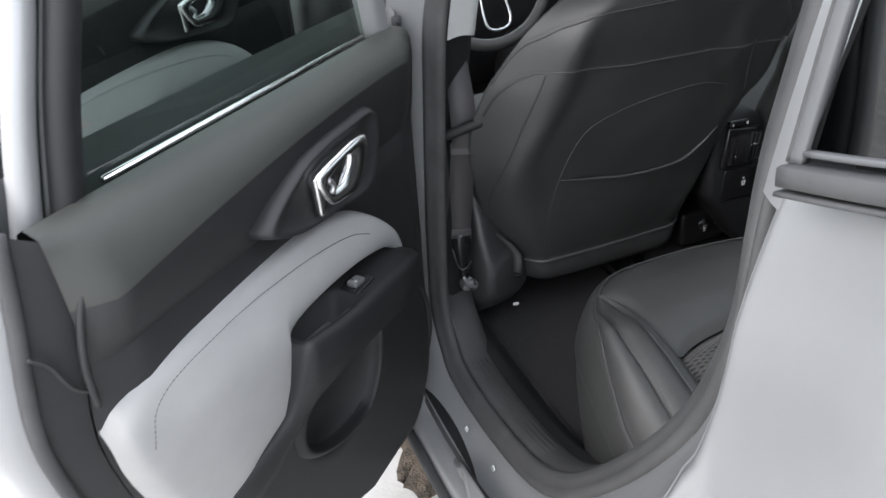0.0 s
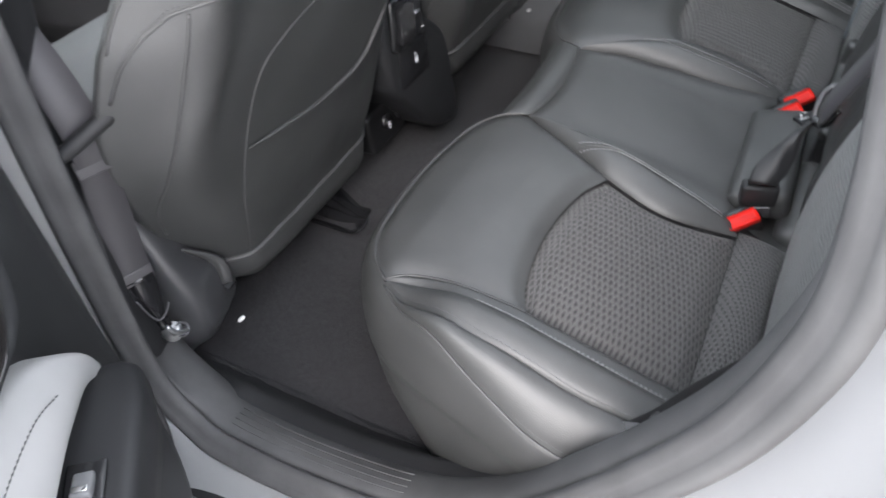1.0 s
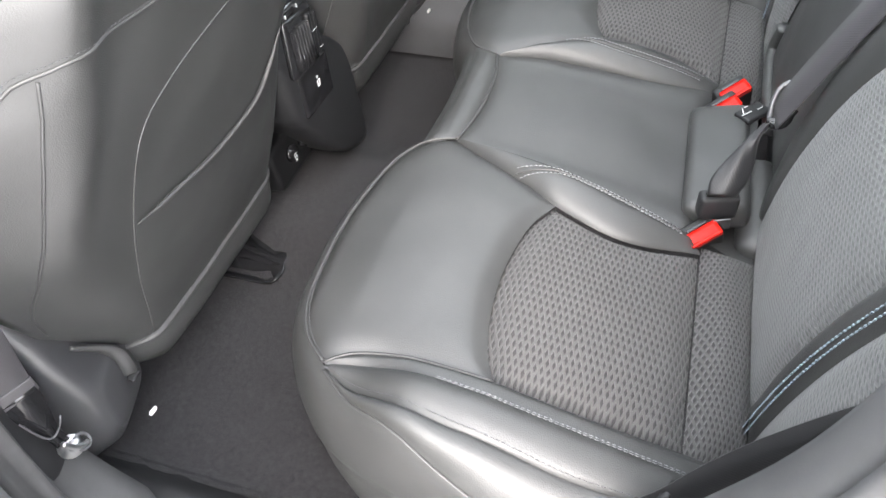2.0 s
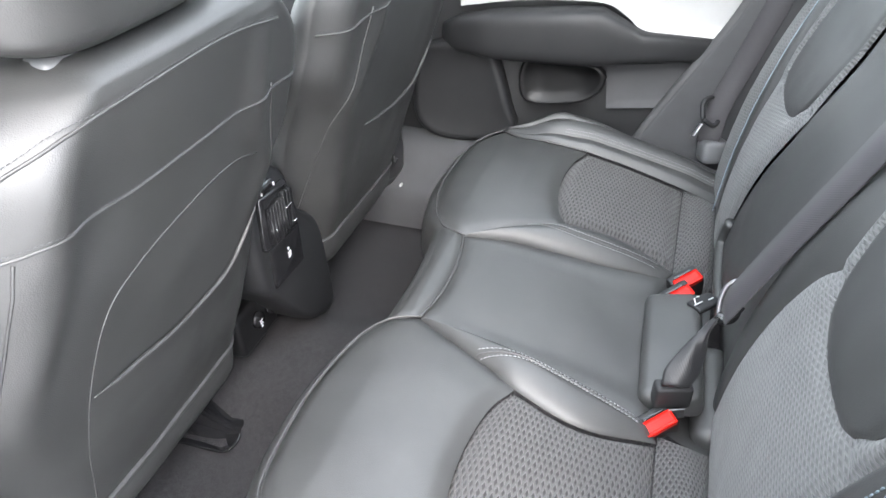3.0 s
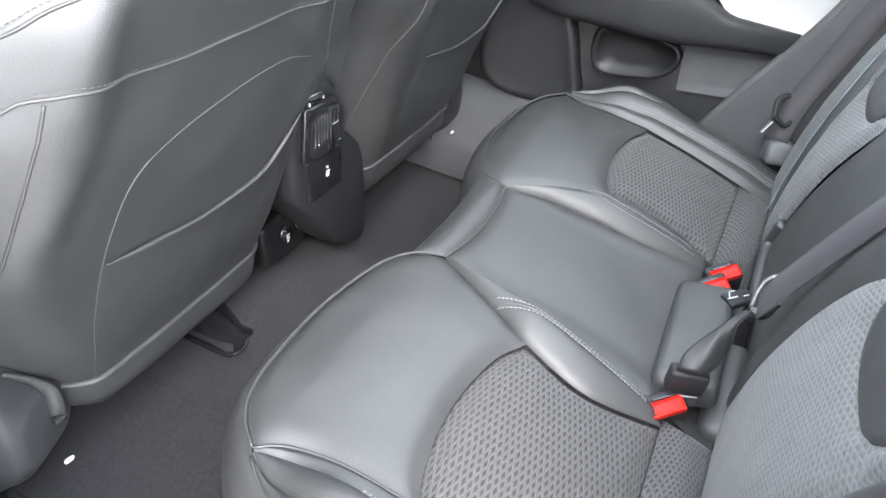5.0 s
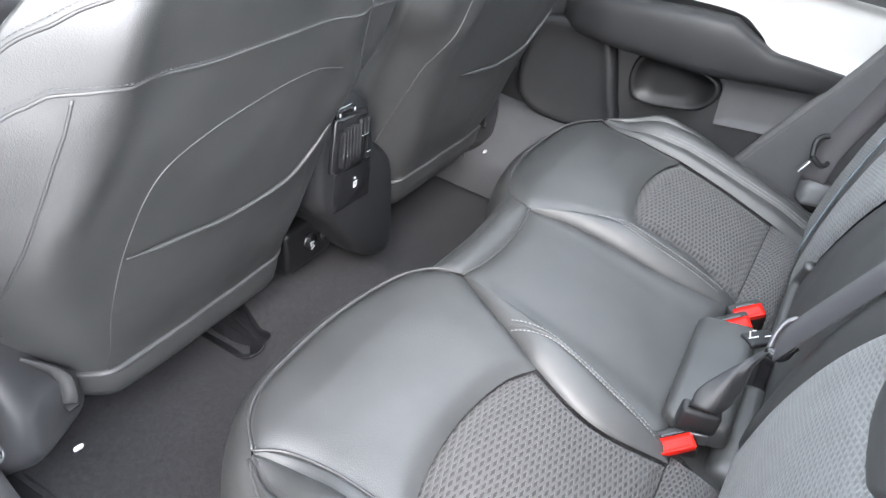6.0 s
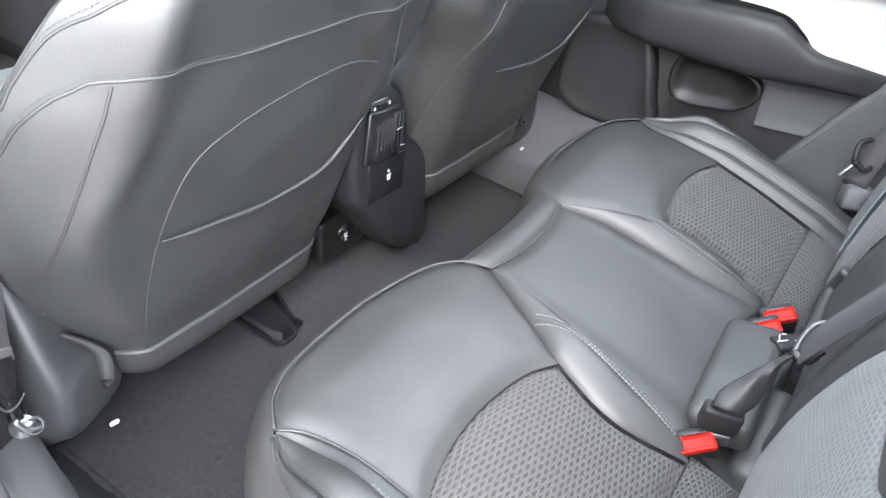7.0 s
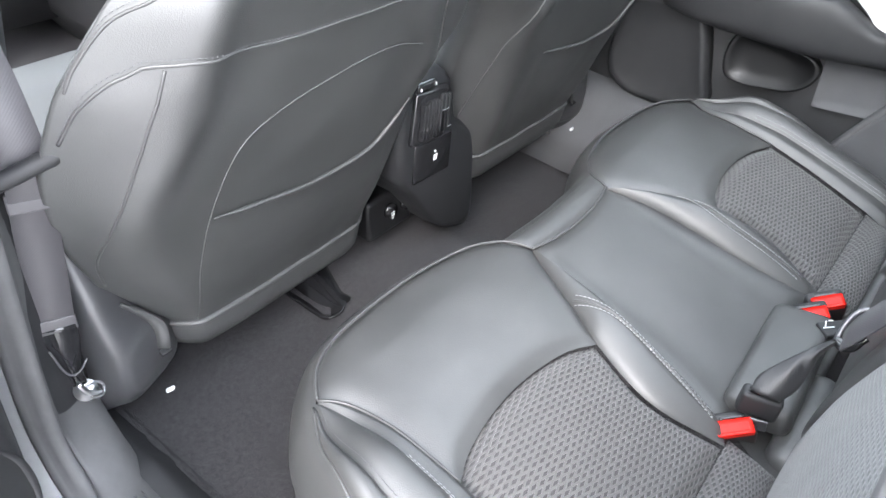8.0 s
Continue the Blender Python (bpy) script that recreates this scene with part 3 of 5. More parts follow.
def far_edge(z):
    """Where the far quarter trim begins, along the door's seal."""
    return np.interp(z, [0.60, 0.73, 0.85, 1.0, 1.2, 1.42], [-0.44, -0.50, -0.565, -0.648, -0.72, -0.77])


v, f = grid_data(lambda u, w: (0.678 - tumble(0.6 + 0.95 * w) * 0.8 - 0.012 * smoothstep(0, 0.04, u), far_edge(0.6 + 0.95 * w) - 1.3 * u * u, 0.6 + 0.95 * w), 24, 24)
put("far_rear_side_trim", mesh_of("far_rear_side_trim", v, f, DOORCLOTH), body)


v, f = grid_data(lambda u, w: (-0.8 + 1.63 * u, 1.75 - 3.7 * w, 0.40), 4, 4)
put("floor_pan", mesh_of("floor_pan", v, f, PLASTIC), body)

# ---- carpet ----
def carpet_at(x, y):
    z = 0.425
    z += 0.06 * math.exp(-(x / 0.16) ** 4)
    z += 0.05 * smoothstep(0.57, 0.66, abs(x))
    z += 0.02 * smoothstep(0.15, 0.5, y)
    return z + 0.0025 * noise.noise((x * 30, y * 30, 0))


v, f = grid_data(lambda u, w: (-0.60 + 1.29 * u, 1.6 - 2.1 * w, carpet_at(-0.60 + 1.29 * u, 1.6 - 2.1 * w)), 90, 120, True)
tagged(put("floor_carpet", mesh_of("floor_carpet", v, f, CARPET)), "charcoal car floor carpet with light wear", "carpet", kind="structure")

# ---- rear bench ----
bench = thing("rear_bench_seat", "black leather rear bench seat with diamond knit inserts", "car seat")


def cushion(x, y):
    """Top of the bench cushion."""
    ax = abs(x)
    prof_y = [-0.70, -0.66, -0.61, -0.5, -0.40, -0.30, -0.22, -0.16, -0.12]
    prof_z = [0.655, 0.662, 0.680, 0.709, 0.735, 0.747, 0.748, 0.740, 0.725]
    z = np.interp(y, prof_y, prof_z)
    mid = [0.640, 0.650, 0.672, 0.692, 0.714, 0.733, 0.742, 0.735, 0.72]
    k = 1 - smoothstep(0.10, 0.19, ax)
    z = z * (1 - k) + np.interp(y, prof_y, mid) * k
    side = 0.030 * smoothstep(0.50, 0.575, ax) * smoothstep(-0.24, -0.34, y) - 0.055 * smoothstep(0.60, 0.665, ax)
    return (x, y, z + side)


FRONT = [(-0.548, -0.208), (-0.515, -0.174), (-0.465, -0.150), (-0.40, -0.140), (-0.30, -0.138), (-0.20, -0.158), (-0.14, -0.190), (-0.119, -0.235)]
SIDE_A = [(-0.548, -0.208), (-0.527, -0.245), (-0.518, -0.31), (-0.517, -0.397)]
SIDE_B = [(-0.119, -0.235), (-0.16, -0.30), (-0.195, -0.365), (-0.217, -0.405)]
INS_F = [(-0.517, -0.397), (-0.475, -0.379), (-0.41, -0.368), (-0.34, -0.368), (-0.265, -0.381), (-0.217, -0.405)]
INS_B = [(-0.515, -0.608), (-0.36, -0.606), (-0.208, -0.603)]
INS_O = [(-0.517, -0.397), (-0.519, -0.5), (-0.515, -0.608)]
INS_I = [(-0.217, -0.405), (-0.236, -0.5), (-0.208, -0.603)]
MID_EDGE = [(-0.119, -0.235), (-0.135, -0.315), (-0.142, -0.40), (-0.155, -0.50), (-0.178, -0.59)]
BOL_OUT = [(-0.119, -0.235), (-0.16, -0.30), (-0.195, -0.365), (-0.217, -0.405), (-0.236, -0.5), (-0.208, -0.603)]
EDGE_IN = [(-0.548, -0.208), (-0.527, -0.245), (-0.518, -0.31), (-0.517, -0.397), (-0.519, -0.5), (-0.515, -0.62), (-0.511, -0.70)]
STITCH0 = [(-0.550, -0.212), (-0.542, -0.26), (-0.541, -0.34), (-0.547, -0.45), (-0.55, -0.62), (-0.546, -0.70)]
STITCH1 = [(-0.556, -0.214), (-0.578, -0.258), (-0.598, -0.347), (-0.606, -0.43), (-0.611, -0.51), (-0.602, -0.62), (-0.598, -0.70)]
STITCH2 = [(-0.560, -0.214), (-0.595, -0.262), (-0.624, -0.33), (-0.648, -0.41), (-0.662, -0.49), (-0.655, -0.62), (-0.651, -0.70)]
for s in (1, -1):
    kw = dict(surf=cushion, parent=bench, side=s, sign=1)
    panel("thigh_panel", (FRONT, INS_F, SIDE_A, SIDE_B), mat=LEATHER, puff=0.012, seam=0.006, **kw)
    panel("knit_insert", (INS_F, INS_B, INS_O, INS_I), mat=KNIT, puff=0.012, seam=0.014, width=0.014, label="grey knit insert with diamond holes", **kw)
    panel("bight_strip", ([(-0.518, -0.609), (-0.19, -0.604)], [(-0.518, -0.68), (-0.18, -0.68)], [(-0.518, -0.609), (-0.518, -0.68)], [(-0.19, -0.604), (-0.18, -0.68)]), mat=KNIT, puff=0.024, seam=0.010, width=0.012, steps=30, fine=1.35, **kw)
    bolster = panel("inner_bolster", (MID_EDGE, BOL_OUT, [MID_EDGE[0], BOL_OUT[0]], [MID_EDGE[-1], BOL_OUT[-1]]), mat=LEATHER, puff=0.022, seam=0.006, width=0.010, steps=40, **kw)
    panel("side_band", (EDGE_IN, STITCH0, [EDGE_IN[0], STITCH0[0]], [EDGE_IN[-1], STITCH0[-1]]), mat=LEATHER, puff=0.003, seam=0.004, width=0.006, steps=34, **kw)
    panel("side_bolster", (STITCH0, STITCH1, [STITCH0[0], STITCH1[0]], [STITCH0[-1], STITCH1[-1]]), mat=LEATHER, puff=0.007, seam=0.004, width=0.007, steps=34, **kw)
    panel("outer_bolster", (STITCH1, STITCH2, [STITCH1[0], STITCH2[0]], [STITCH1[-1], STITCH2[-1]]), mat=LEATHER, puff=0.010, seam=0.004, width=0.007, steps=34, **kw)
    tube("piping", line_on(cushion, FRONT, 80, -0.0012, side=s), 0.0019, PIPING, bench)
    tube("piping", line_on(cushion, STITCH2, 60, -0.002, side=s), 0.0018, PIPING, bench)
    tube("piping", line_on(cushion, SIDE_A, 30, -0.003, side=s), 0.0020, PIPING, bench)
    run = [(-0.180, -0.340), (-0.178, -0.355), (-0.175, -0.378), (-0.173, -0.407), (-0.175, -0.442), (-0.181, -0.490), (-0.186, -0.533), (-0.190, -0.572)]
    tube("bolster_seam", laid(bolster, [(s * x, y) for x, y in run], 90, 0.0008), 0.0014, PIPING, bench)
    stitches("stitching", [laid(bolster, [(s * (x + e), y + 0.6 * e) for x, y in run], 120, 0.0013) for e in (-0.0055, 0.0055)], THREAD, bench, r=0.0009)
    stitches("side_stitching", [line_on(cushion, [(x - 0.004, y) for x, y in STITCH0[2:]], 80, 0.001, side=s), line_on(cushion, [(x - 0.010, y) for x, y in STITCH0[2:]], 80, 0.003, side=s)], THREAD, bench, r=0.0005)
    stitches("front_stitching", [line_on(cushion, [(x, y - 0.006) for x, y in FRONT[:-1]], 120, 0.001, side=s), line_on(cushion, [(x + 0.005, y) for x, y in STITCH1], 90, 0.002, side=s), line_on(cushion, [(x + 0.006, y) for x, y in STITCH2], 90, 0.002, side=s)], SEATTHREAD, bench, r=0.0005)
MIR = [(-x, y) for x, y in MID_EDGE]
MID_F = [(-0.119, -0.235), (-0.06, -0.246), (0, -0.249), (0.06, -0.246), (0.119, -0.235)]
panel("centre_panel", (MID_F, [(-0.178, -0.59), (0.178, -0.59)], MID_EDGE, MIR), cushion, LEATHER, bench, puff=0.006, seam=0.005, width=0.01)
NOSE = [(-0.14, -0.190), (-0.08, -0.196), (0.0, -0.199), (0.08, -0.196), (0.14, -0.190)]
panel("centre_nose", (NOSE, MID_F, [NOSE[0], MID_F[0]], [NOSE[-1], MID_F[-1]]), cushion, LEATHER, bench, puff=0.005, seam=0.004, width=0.008, steps=30)
tube("piping", line_on(cushion, MID_F, 50, -0.002), 0.0022, PIPING, bench)
panel("centre_rear", ([(-0.178, -0.59), (0.178, -0.59)], [(-0.2, -0.672), (0.2, -0.672)], [(-0.178, -0.59), (-0.2, -0.672)], [(0.178, -0.59), (0.2, -0.672)]), cushion, LEATHER, bench, puff=-0.02, seam=0.004, steps=24)

def base_half(y):
    return np.interp(y, [-0.7, -0.45, -0.33, -0.25, -0.2], [0.645, 0.635, 0.60, 0.56, 0.52])


v, f = grid_data(lambda u, w: ((2 * u - 1) * base_half(-0.205 - 0.49 * w), -0.205 - 0.49 * w, cushion((2 * u - 1) * base_half(-0.205 - 0.49 * w), -0.205 - 0.49 * w)[2] - 0.016), 60, 40, True)
put("cushion_base", mesh_of("cushion_base", v, f, CARPET), bench)
# front and side skirt of the cushion
RIM = STITCH2[::-1] + FRONT[1:-1] + NOSE[1:-1]
RIM = RIM + [(-x, y) for x, y in (STITCH2[::-1] + FRONT[1:-1])[::-1]]
rim_line = curve(RIM, 260)
tn = np.gradient(rim_line, axis=0)
tn /= np.linalg.norm(tn, axis=1, keepdims=True)
rim_out = np.stack([-tn[:, 1], tn[:, 0]], axis=1)
SKIRT = curve([(-0.004, -0.002), (0.008, -0.008), (0.020, -0.028), (0.027, -0.055), (0.028, -0.085), (0.022, -0.093), (0.024, -0.11), (0.016, -0.18), (-0.004, -0.26), (-0.03, -0.32)], 36)
rings = []
for o, dz in SKIRT:
    row = []
    for (x, y), (ox, oy) in zip(rim_line, rim_out):
        z = cushion(x, y)[2]
        q = min(1.0, -dz / 0.05)
        zz = z * (1 - q) + (0.735 - 0.02 * smoothstep(0.5, 0.66, abs(x))) * q
        k = 1 - 0.75 * smoothstep(0.56, 0.64, abs(x))
        row.append((x + ox * o * k, y + oy * o * k, zz + dz))
    rings.append(row)
v, f = loft(rings, closed=False)
put("cushion_skirt", mesh_of("cushion_skirt", v, f, LEATHER), bench, "black leather front and sides of the cushion")
seam_line = np.array(rings[21])
stitches("skirt_stitching", [seam_line + (0, 0, 0.006)], THREAD, bench, r=0.0005)


# backrest
def backrest(x, h):
    """Face of the backrest: x across, h the height over the fold."""
    ax = abs(x)
    y = -0.672 - 0.20 * h - 0.10 * h * h + 0.018 * math.sin(math.pi * min(1, h / 0.45))
    y += 0.006 * smoothstep(0.49, 0.575, ax) - 0.09 * smoothstep(0.56, 0.68, ax) ** 2
    y -= 0.003 * (1 - smoothstep(0.06, 0.16, ax))
    return (x, y, 0.655 + h)


LEA_LOW = [(-0.432, 0.318), (-0.40, 0.306), (-0.32, 0.304), (-0.262, 0.318), (-0.235, 0.345)]
LEA_TOP = [(-0.44, 0.70), (-0.15, 0.70)]
LEA_OUT = [(-0.432, 0.318), (-0.462, 0.365), (-0.462, 0.5), (-0.44, 0.70)]
LEA_IN = [(-0.235, 0.345), (-0.212, 0.40), (-0.18, 0.52), (-0.15, 0.70)]
SEAM_O = [(-0.424, 0.0), (-0.454, 0.2), (-0.473, 0.30), (-0.486, 0.37), (-0.495, 0.5), (-0.47, 0.70)]
INNER_R = [(-0.285, 0.0), (-0.278, 0.10), (-0.25, 0.22), (-0.215, 0.30), (-0.195, 0.345)]
INNER = [(-0.12, 0.0), (-0.128, 0.10), (-0.145, 0.21), (-0.17, 0.30), (-0.195, 0.345)]
for s in (1, -1):
    kw = dict(surf=backrest, parent=bench, side=s, sign=-1)
    panel("back_knit", ([(-0.424, 0.0), (-0.12 if s > 0 else -0.285, 0.0)], [(-0.473, 0.30)] + LEA_LOW + [(-0.195, 0.345)], SEAM_O[:3], INNER if s > 0 else INNER_R), mat=KNITBACK, puff=0.010, seam=0.004, label="grey ribbed knit backrest panel", **kw)
    panel("back_leather", (LEA_LOW, LEA_TOP, LEA_OUT, LEA_IN), mat=LEATHER, puff=0.006, seam=0.003, width=0.008, **kw)
    panel("back_knit_edge", ([(-0.473, 0.30), (-0.432, 0.318)], [(-0.47, 0.70), (-0.44, 0.70)], SEAM_O[2:], LEA_OUT), mat=KNITBACK, puff=0.004, seam=0.004, width=0.008, steps=30, **kw)
    panel("back_knit_rim", ([(-0.235, 0.345), (-0.195, 0.345)], [(-0.15, 0.70), (-0.13, 0.70)], LEA_IN, [(-0.195, 0.345), (-0.185, 0.45), (-0.15, 0.6), (-0.13, 0.70)]), mat=KNITBACK, puff=0.003, seam=0.004, width=0.008, steps=30, **kw)
    welt = [(x - 0.050, h) for x, h in SEAM_O]
    panel("back_welt", ([welt[0], SEAM_O[0]], [welt[-1], SEAM_O[-1]], welt, SEAM_O), mat=LEATHER, puff=0.007, seam=0.004, width=0.009, label="black leather welt of the backrest", **kw)
    panel("back_bolster", ([(-0.64, 0.0), welt[0]], [(-0.60, 0.70), welt[-1]], [(-0.64, 0.0), (-0.64, 0.35), (-0.60, 0.70)], welt), mat=KNITBACK, puff=0.006, seam=0.004, label="grey ribbed knit backrest side", **kw)
    stitches("back_stitching", [line_on(backrest, [(x - 0.034, h) for x, h in SEAM_O], 120, 0.0070, side=s, sign=-1), line_on(backrest, [(x - 0.041, h) for x, h in SEAM_O], 120, 0.0048, side=s, sign=-1)], BLUE_THREAD, bench, r=0.0012)
    if s < 0:
        continue
    panel("back_gusset", ([(-0.134, 0.0), (-0.085, 0.0)], [(-0.144, 0.70), (-0.085, 0.70)], [(x - 0.014, h) for x, h in INNER + [(-0.185, 0.45), (-0.15, 0.6), (-0.13, 0.70)]], [(-0.085, 0.0), (-0.085, 0.70)]), mat=LEATHER, puff=0.012, seam=0.004, steps=40, **kw)
panel("back_centre", ([(-0.085, 0.045), (0.10, 0.045), (0.272, 0.05)], [(-0.085, 0.70), (0.13, 0.70)], [(-0.085, 0.045), (-0.085, 0.70)], [(0.272, 0.05), (0.262, 0.12), (0.235, 0.22), (0.195, 0.32), (0.165, 0.45), (0.13, 0.70)]), backrest, LEATHER, bench, puff=0.010, seam=0.006, width=0.014, sign=-1)
tube("back_roll", line_on(backrest, [(0.06, 0.047), (0.10, 0.046), (0.20, 0.048), (0.268, 0.060), (0.262, 0.11)], 40, 0.000), 0.011, LEATHER, bench, sides=14)
v, f = grid_data(lambda u, w: (-0.64 + 1.28 * u, -0.86 - 0.20 * w - 0.02 * math.sin(math.pi * u), 0.55 + 0.82 * w), 8, 8)
put("back_board", mesh_of("back_board", v, f, CARPET), bench)
v, f = grid_data(lambda u, w: (-0.62 + 1.24 * u, -0.895 - 0.16 * w, 1.34 + 0.02 * math.sin(math.pi * w)), 12, 8)
put("back_top", mesh_of("back_top", v, f, LEATHER), bench)

v, f = grid_data(lambda u, w: (-0.63 + 1.26 * u, backrest(-0.63 + 1.26 * u, 0.70 * w)[1] - 0.016, 0.655 + 0.70 * w - 0.06 * (1 - w)), 60, 30)
put("back_base", mesh_of("back_base", v, f, LEATHER), bench)
# flap between the buckles
flap = box_part("buckle_flap", (0.25, 0.09, 0.05), pose(-0.020, -0.610, 0.687, -12, 0, 2), LEATHER, bench, "leather flap between the belt buckles", r=0.016)
box_part("buckle_pouch", (0.09, 0.06, 0.05), pose(-0.150, -0.664, 0.626, -8, 4, -20), LEATHER, bench, "leather pouch round the belt buckle", r=0.02)
box_part("fold_filler", (0.20, 0.055, 0.06), pose(-0.075, -0.674, 0.652, -10, 0, 0), LEATHER, bench, r=0.022)

# ---- front seats ----
def half_at(z, x=-1.0):
    """Half the width of the seat's back; a little more on its inner side."""
    if x > 0:
        wide = np.interp(z, [0.55, 0.7, 0.85, 0.95, 1.0, 1.04, 1.08, 1.12, 1.15, 1.18, 1.21, 1.228], [0.265, 0.282, 0.298, 0.308, 0.310, 0.306, 0.291, 0.267, 0.246, 0.216, 0.178, 0.14])
        return wide + 0.030 * smoothstep(0.92, 1.03, z) + 0.042 * smoothstep(1.03, 1.14, z)
    return np.interp(z, [0.55, 0.62, 0.66, 0.705, 0.755, 0.815, 0.865, 0.915, 0.95, 1.0, 1.035, 1.055, 1.08, 1.12, 1.15, 1.18, 1.21, 1.228], [0.185, 0.198, 0.220, 0.241, 0.262, 0.285, 0.301, 0.310, 0.313, 0.311, 0.305, 0.299, 0.283, 0.260, 0.241, 0.213, 0.172, 0.138])


def seat_back(x, z):
    """Rear face of a front seat's back, about its own middle line."""
    y = np.interp(z, [0.55, 0.575, 0.60, 0.62, 0.75, 0.853, 1.0, 1.10, 1.17, 1.20, 1.215, 1.225, 1.228], [0.108, 0.094, 0.091, 0.094, 0.062, 0.034, -0.004, -0.030, -0.050, -0.056, -0.054, -0.042, -0.025])
    k = min(1.25, abs(x) / half_at(z, x))
    y += (0.055 * smoothstep(0.62, 1.0, k) ** 1.6 if x < 0 or z < 0.88 else 0.055 * smoothstep(0.62, 1.0, k) ** 1.6 * (1 - smoothstep(0.88, 1.0, z)) + 0.034 * smoothstep(0.84, 1.0, k) ** 1.5 * smoothstep(0.88, 1.0, z)) + 0.48 * max(0, k - 0.9) ** 1.5
    y -= 0.006 * math.cos(min(1, k) * math.pi / 2)
    y += 0.0018 * noise.noise((x * 12, z * 12, 3.0))
    crest = np.interp(z, [0.65, 0.75, 0.856, 0.915, 0.967, 1.032, 1.106, 1.169], [0.19, 0.228, 0.252, 0.246, 0.223, 0.193, 0.179, 0.174])
    y -= 0.011 * smoothstep(0.62, 0.75, z) * smoothstep(1.22, 1.12, z) * math.exp(-((abs(x) - crest) / 0.030) ** 2)
    return (x, y, z)


def front_seat(mirror):
    """A front seat about x = 0; mirror -1 puts the door side at the right."""
    g = mirror
    seat = thing("front_seat", "black leather front seat with a map pocket in its back", "car seat", group="front seats")
    rings = []
    for z in np.concatenate([np.linspace(0.56, 1.19, 44), np.linspace(1.195, 1.231, 12)]):
        row = []
        out_w, in_w = (half_at(min(z, 1.228), e) * (1.02 - 0.02 * smoothstep(0.95, 1.05, z)) for e in (-1, 1))
        thick = np.interp(z, [0.55, 0.8, 1.1, 1.2, 1.22, 1.231], [0.17, 0.16, 0.125, 0.10, 0.075, 0.035])
        for u in np.linspace(-1, 1, 61):
            x = (in_w if u > 0 else out_w) * math.copysign(1 - (1 - abs(u)) ** 1.3, u)
            row.append((g * x, seat_back(x, min(z, 1.228))[1] + (0.0 if z < 1.228 else 0.012), z))
        end_y = row[-1][1]
        front_y = seat_back(0, min(z, 1.228))[1] + thick
        for u in np.linspace(0, math.pi, 26)[1:-1]:
            x = (in_w if math.cos(u) > 0 else out_w) * math.copysign(abs(math.cos(u)) ** (0.6 + 0.5 * smoothstep(0.85, 1.0, z)), math.cos(u))
            yy = end_y + (max(front_y, end_y + 0.03) - end_y) * math.sin(u) ** 0.5
            row.append((g * x, yy, z))
        rings.append(row)
    v, f = loft(rings)
    put("back_cover", mesh_of("back_cover", v, f, LEATHER), seat)
    arch = [(-0.145, 0.625), (-0.155, 0.76), (-0.15, 0.853), (-0.122, 0.945), (-0.06, 0.985), (0.03, 1.005), (0.125, 1.013), (0.19, 1.0)]
    mouth = [(-0.15, 0.853), (-0.075, 0.838), (0.03, 0.822), (0.135, 0.828), (0.185, 0.862), (0.21, 0.90)]

    def pocket_face(x, z):
        """The back's face, with the pocket the same way round on both seats."""
        return (x, *seat_back(g * x, z)[1:])
    # map pocket below its mouth
    panel("map_pocket", ([(-0.145, 0.625), (0.19, 0.625)], mouth[:-1] + [(0.195, 0.87)], [(-0.145, 0.625), (-0.155, 0.76), (-0.15, 0.853)], [(0.19, 0.625), (0.2, 0.75), (0.195, 0.87)]), pocket_face, LEATHER, seat, puff=0.007, seam=0.0, sign=1, label="slack leather map pocket")
    kw = dict(sign=1, side=g)
    tube("pocket_edge", line_on(pocket_face, mouth, 60, 0.0060), [0.0008 + 0.0026 * min(1, 8 * t, 8 * (1 - t)) for t in np.linspace(0, 1, 61)], PIPING, seat)
    if g > 0:
        tube("pocket_seam", line_on(pocket_face, arch, 80, 0.0004), 0.0011, PIPING, seat)
    shoulder = [(-0.302, 1.004), (-0.285, 1.045), (-0.262, 1.071), (-0.244, 1.083), (-0.233, 1.091), (-0.211, 1.095), (-0.190, 1.097), (-0.127, 1.091), (-0.06, 1.085), (0.02, 1.085), (0.14, 1.083), (0.25, 1.078), (0.33, 1.072)]
    tube("shoulder_seam", line_on(seat_back, shoulder, 90, 0.0, **kw), 0.0020, PIPING, seat)
    side = [(-0.220, 1.089), (-0.236, 1.032), (-0.252, 0.962), (-0.264, 0.898), (-0.270, 0.842), (-0.267, 0.79), (-0.252, 0.738)]
    inner = [(0.221, 1.090), (0.237, 1.012), (0.246, 0.967), (0.256, 0.912), (0.262, 0.85), (0.264, 0.79), (0.263, 0.73), (0.260, 0.66)]
    for path in (side, inner):
        tube("side_seam", line_on(seat_back, path, 60, 0.0, **kw), 0.0019, PIPING, seat)
    top = [(-0.290, 1.062), (-0.276, 1.088), (-0.248, 1.128), (-0.217, 1.152), (-0.190, 1.170), (-0.15, 1.187), (-0.1, 1.193), (0.05, 1.197), (0.15, 1.190), (0.22, 1.178)]
    tube("top_seam", line_on(seat_back, top, 80, 0.0, **kw), 0.0018, PIPING, seat)
    stitches("stitching", [line_on(seat_back, [(a, b + 0.006) for a, b in shoulder], 120, 0.0025, **kw), line_on(seat_back, [(a, b + 0.005) for a, b in top], 120, 0.0022, **kw)], SEATTHREAD, seat, r=0.00045)
    low = [(-0.205, 0.610), (-0.18, 0.611), (-0.14, 0.616), (0.0, 0.618), (0.2, 0.62), (0.26, 0.61)]
    tube("hem", line_on(seat_back, low, 60, 0.0, **kw), [0.0015 + 0.0035 * min(1, 9 * t, 9 * (1 - t)) for t in np.linspace(0, 1, 61)], PIPING, seat)
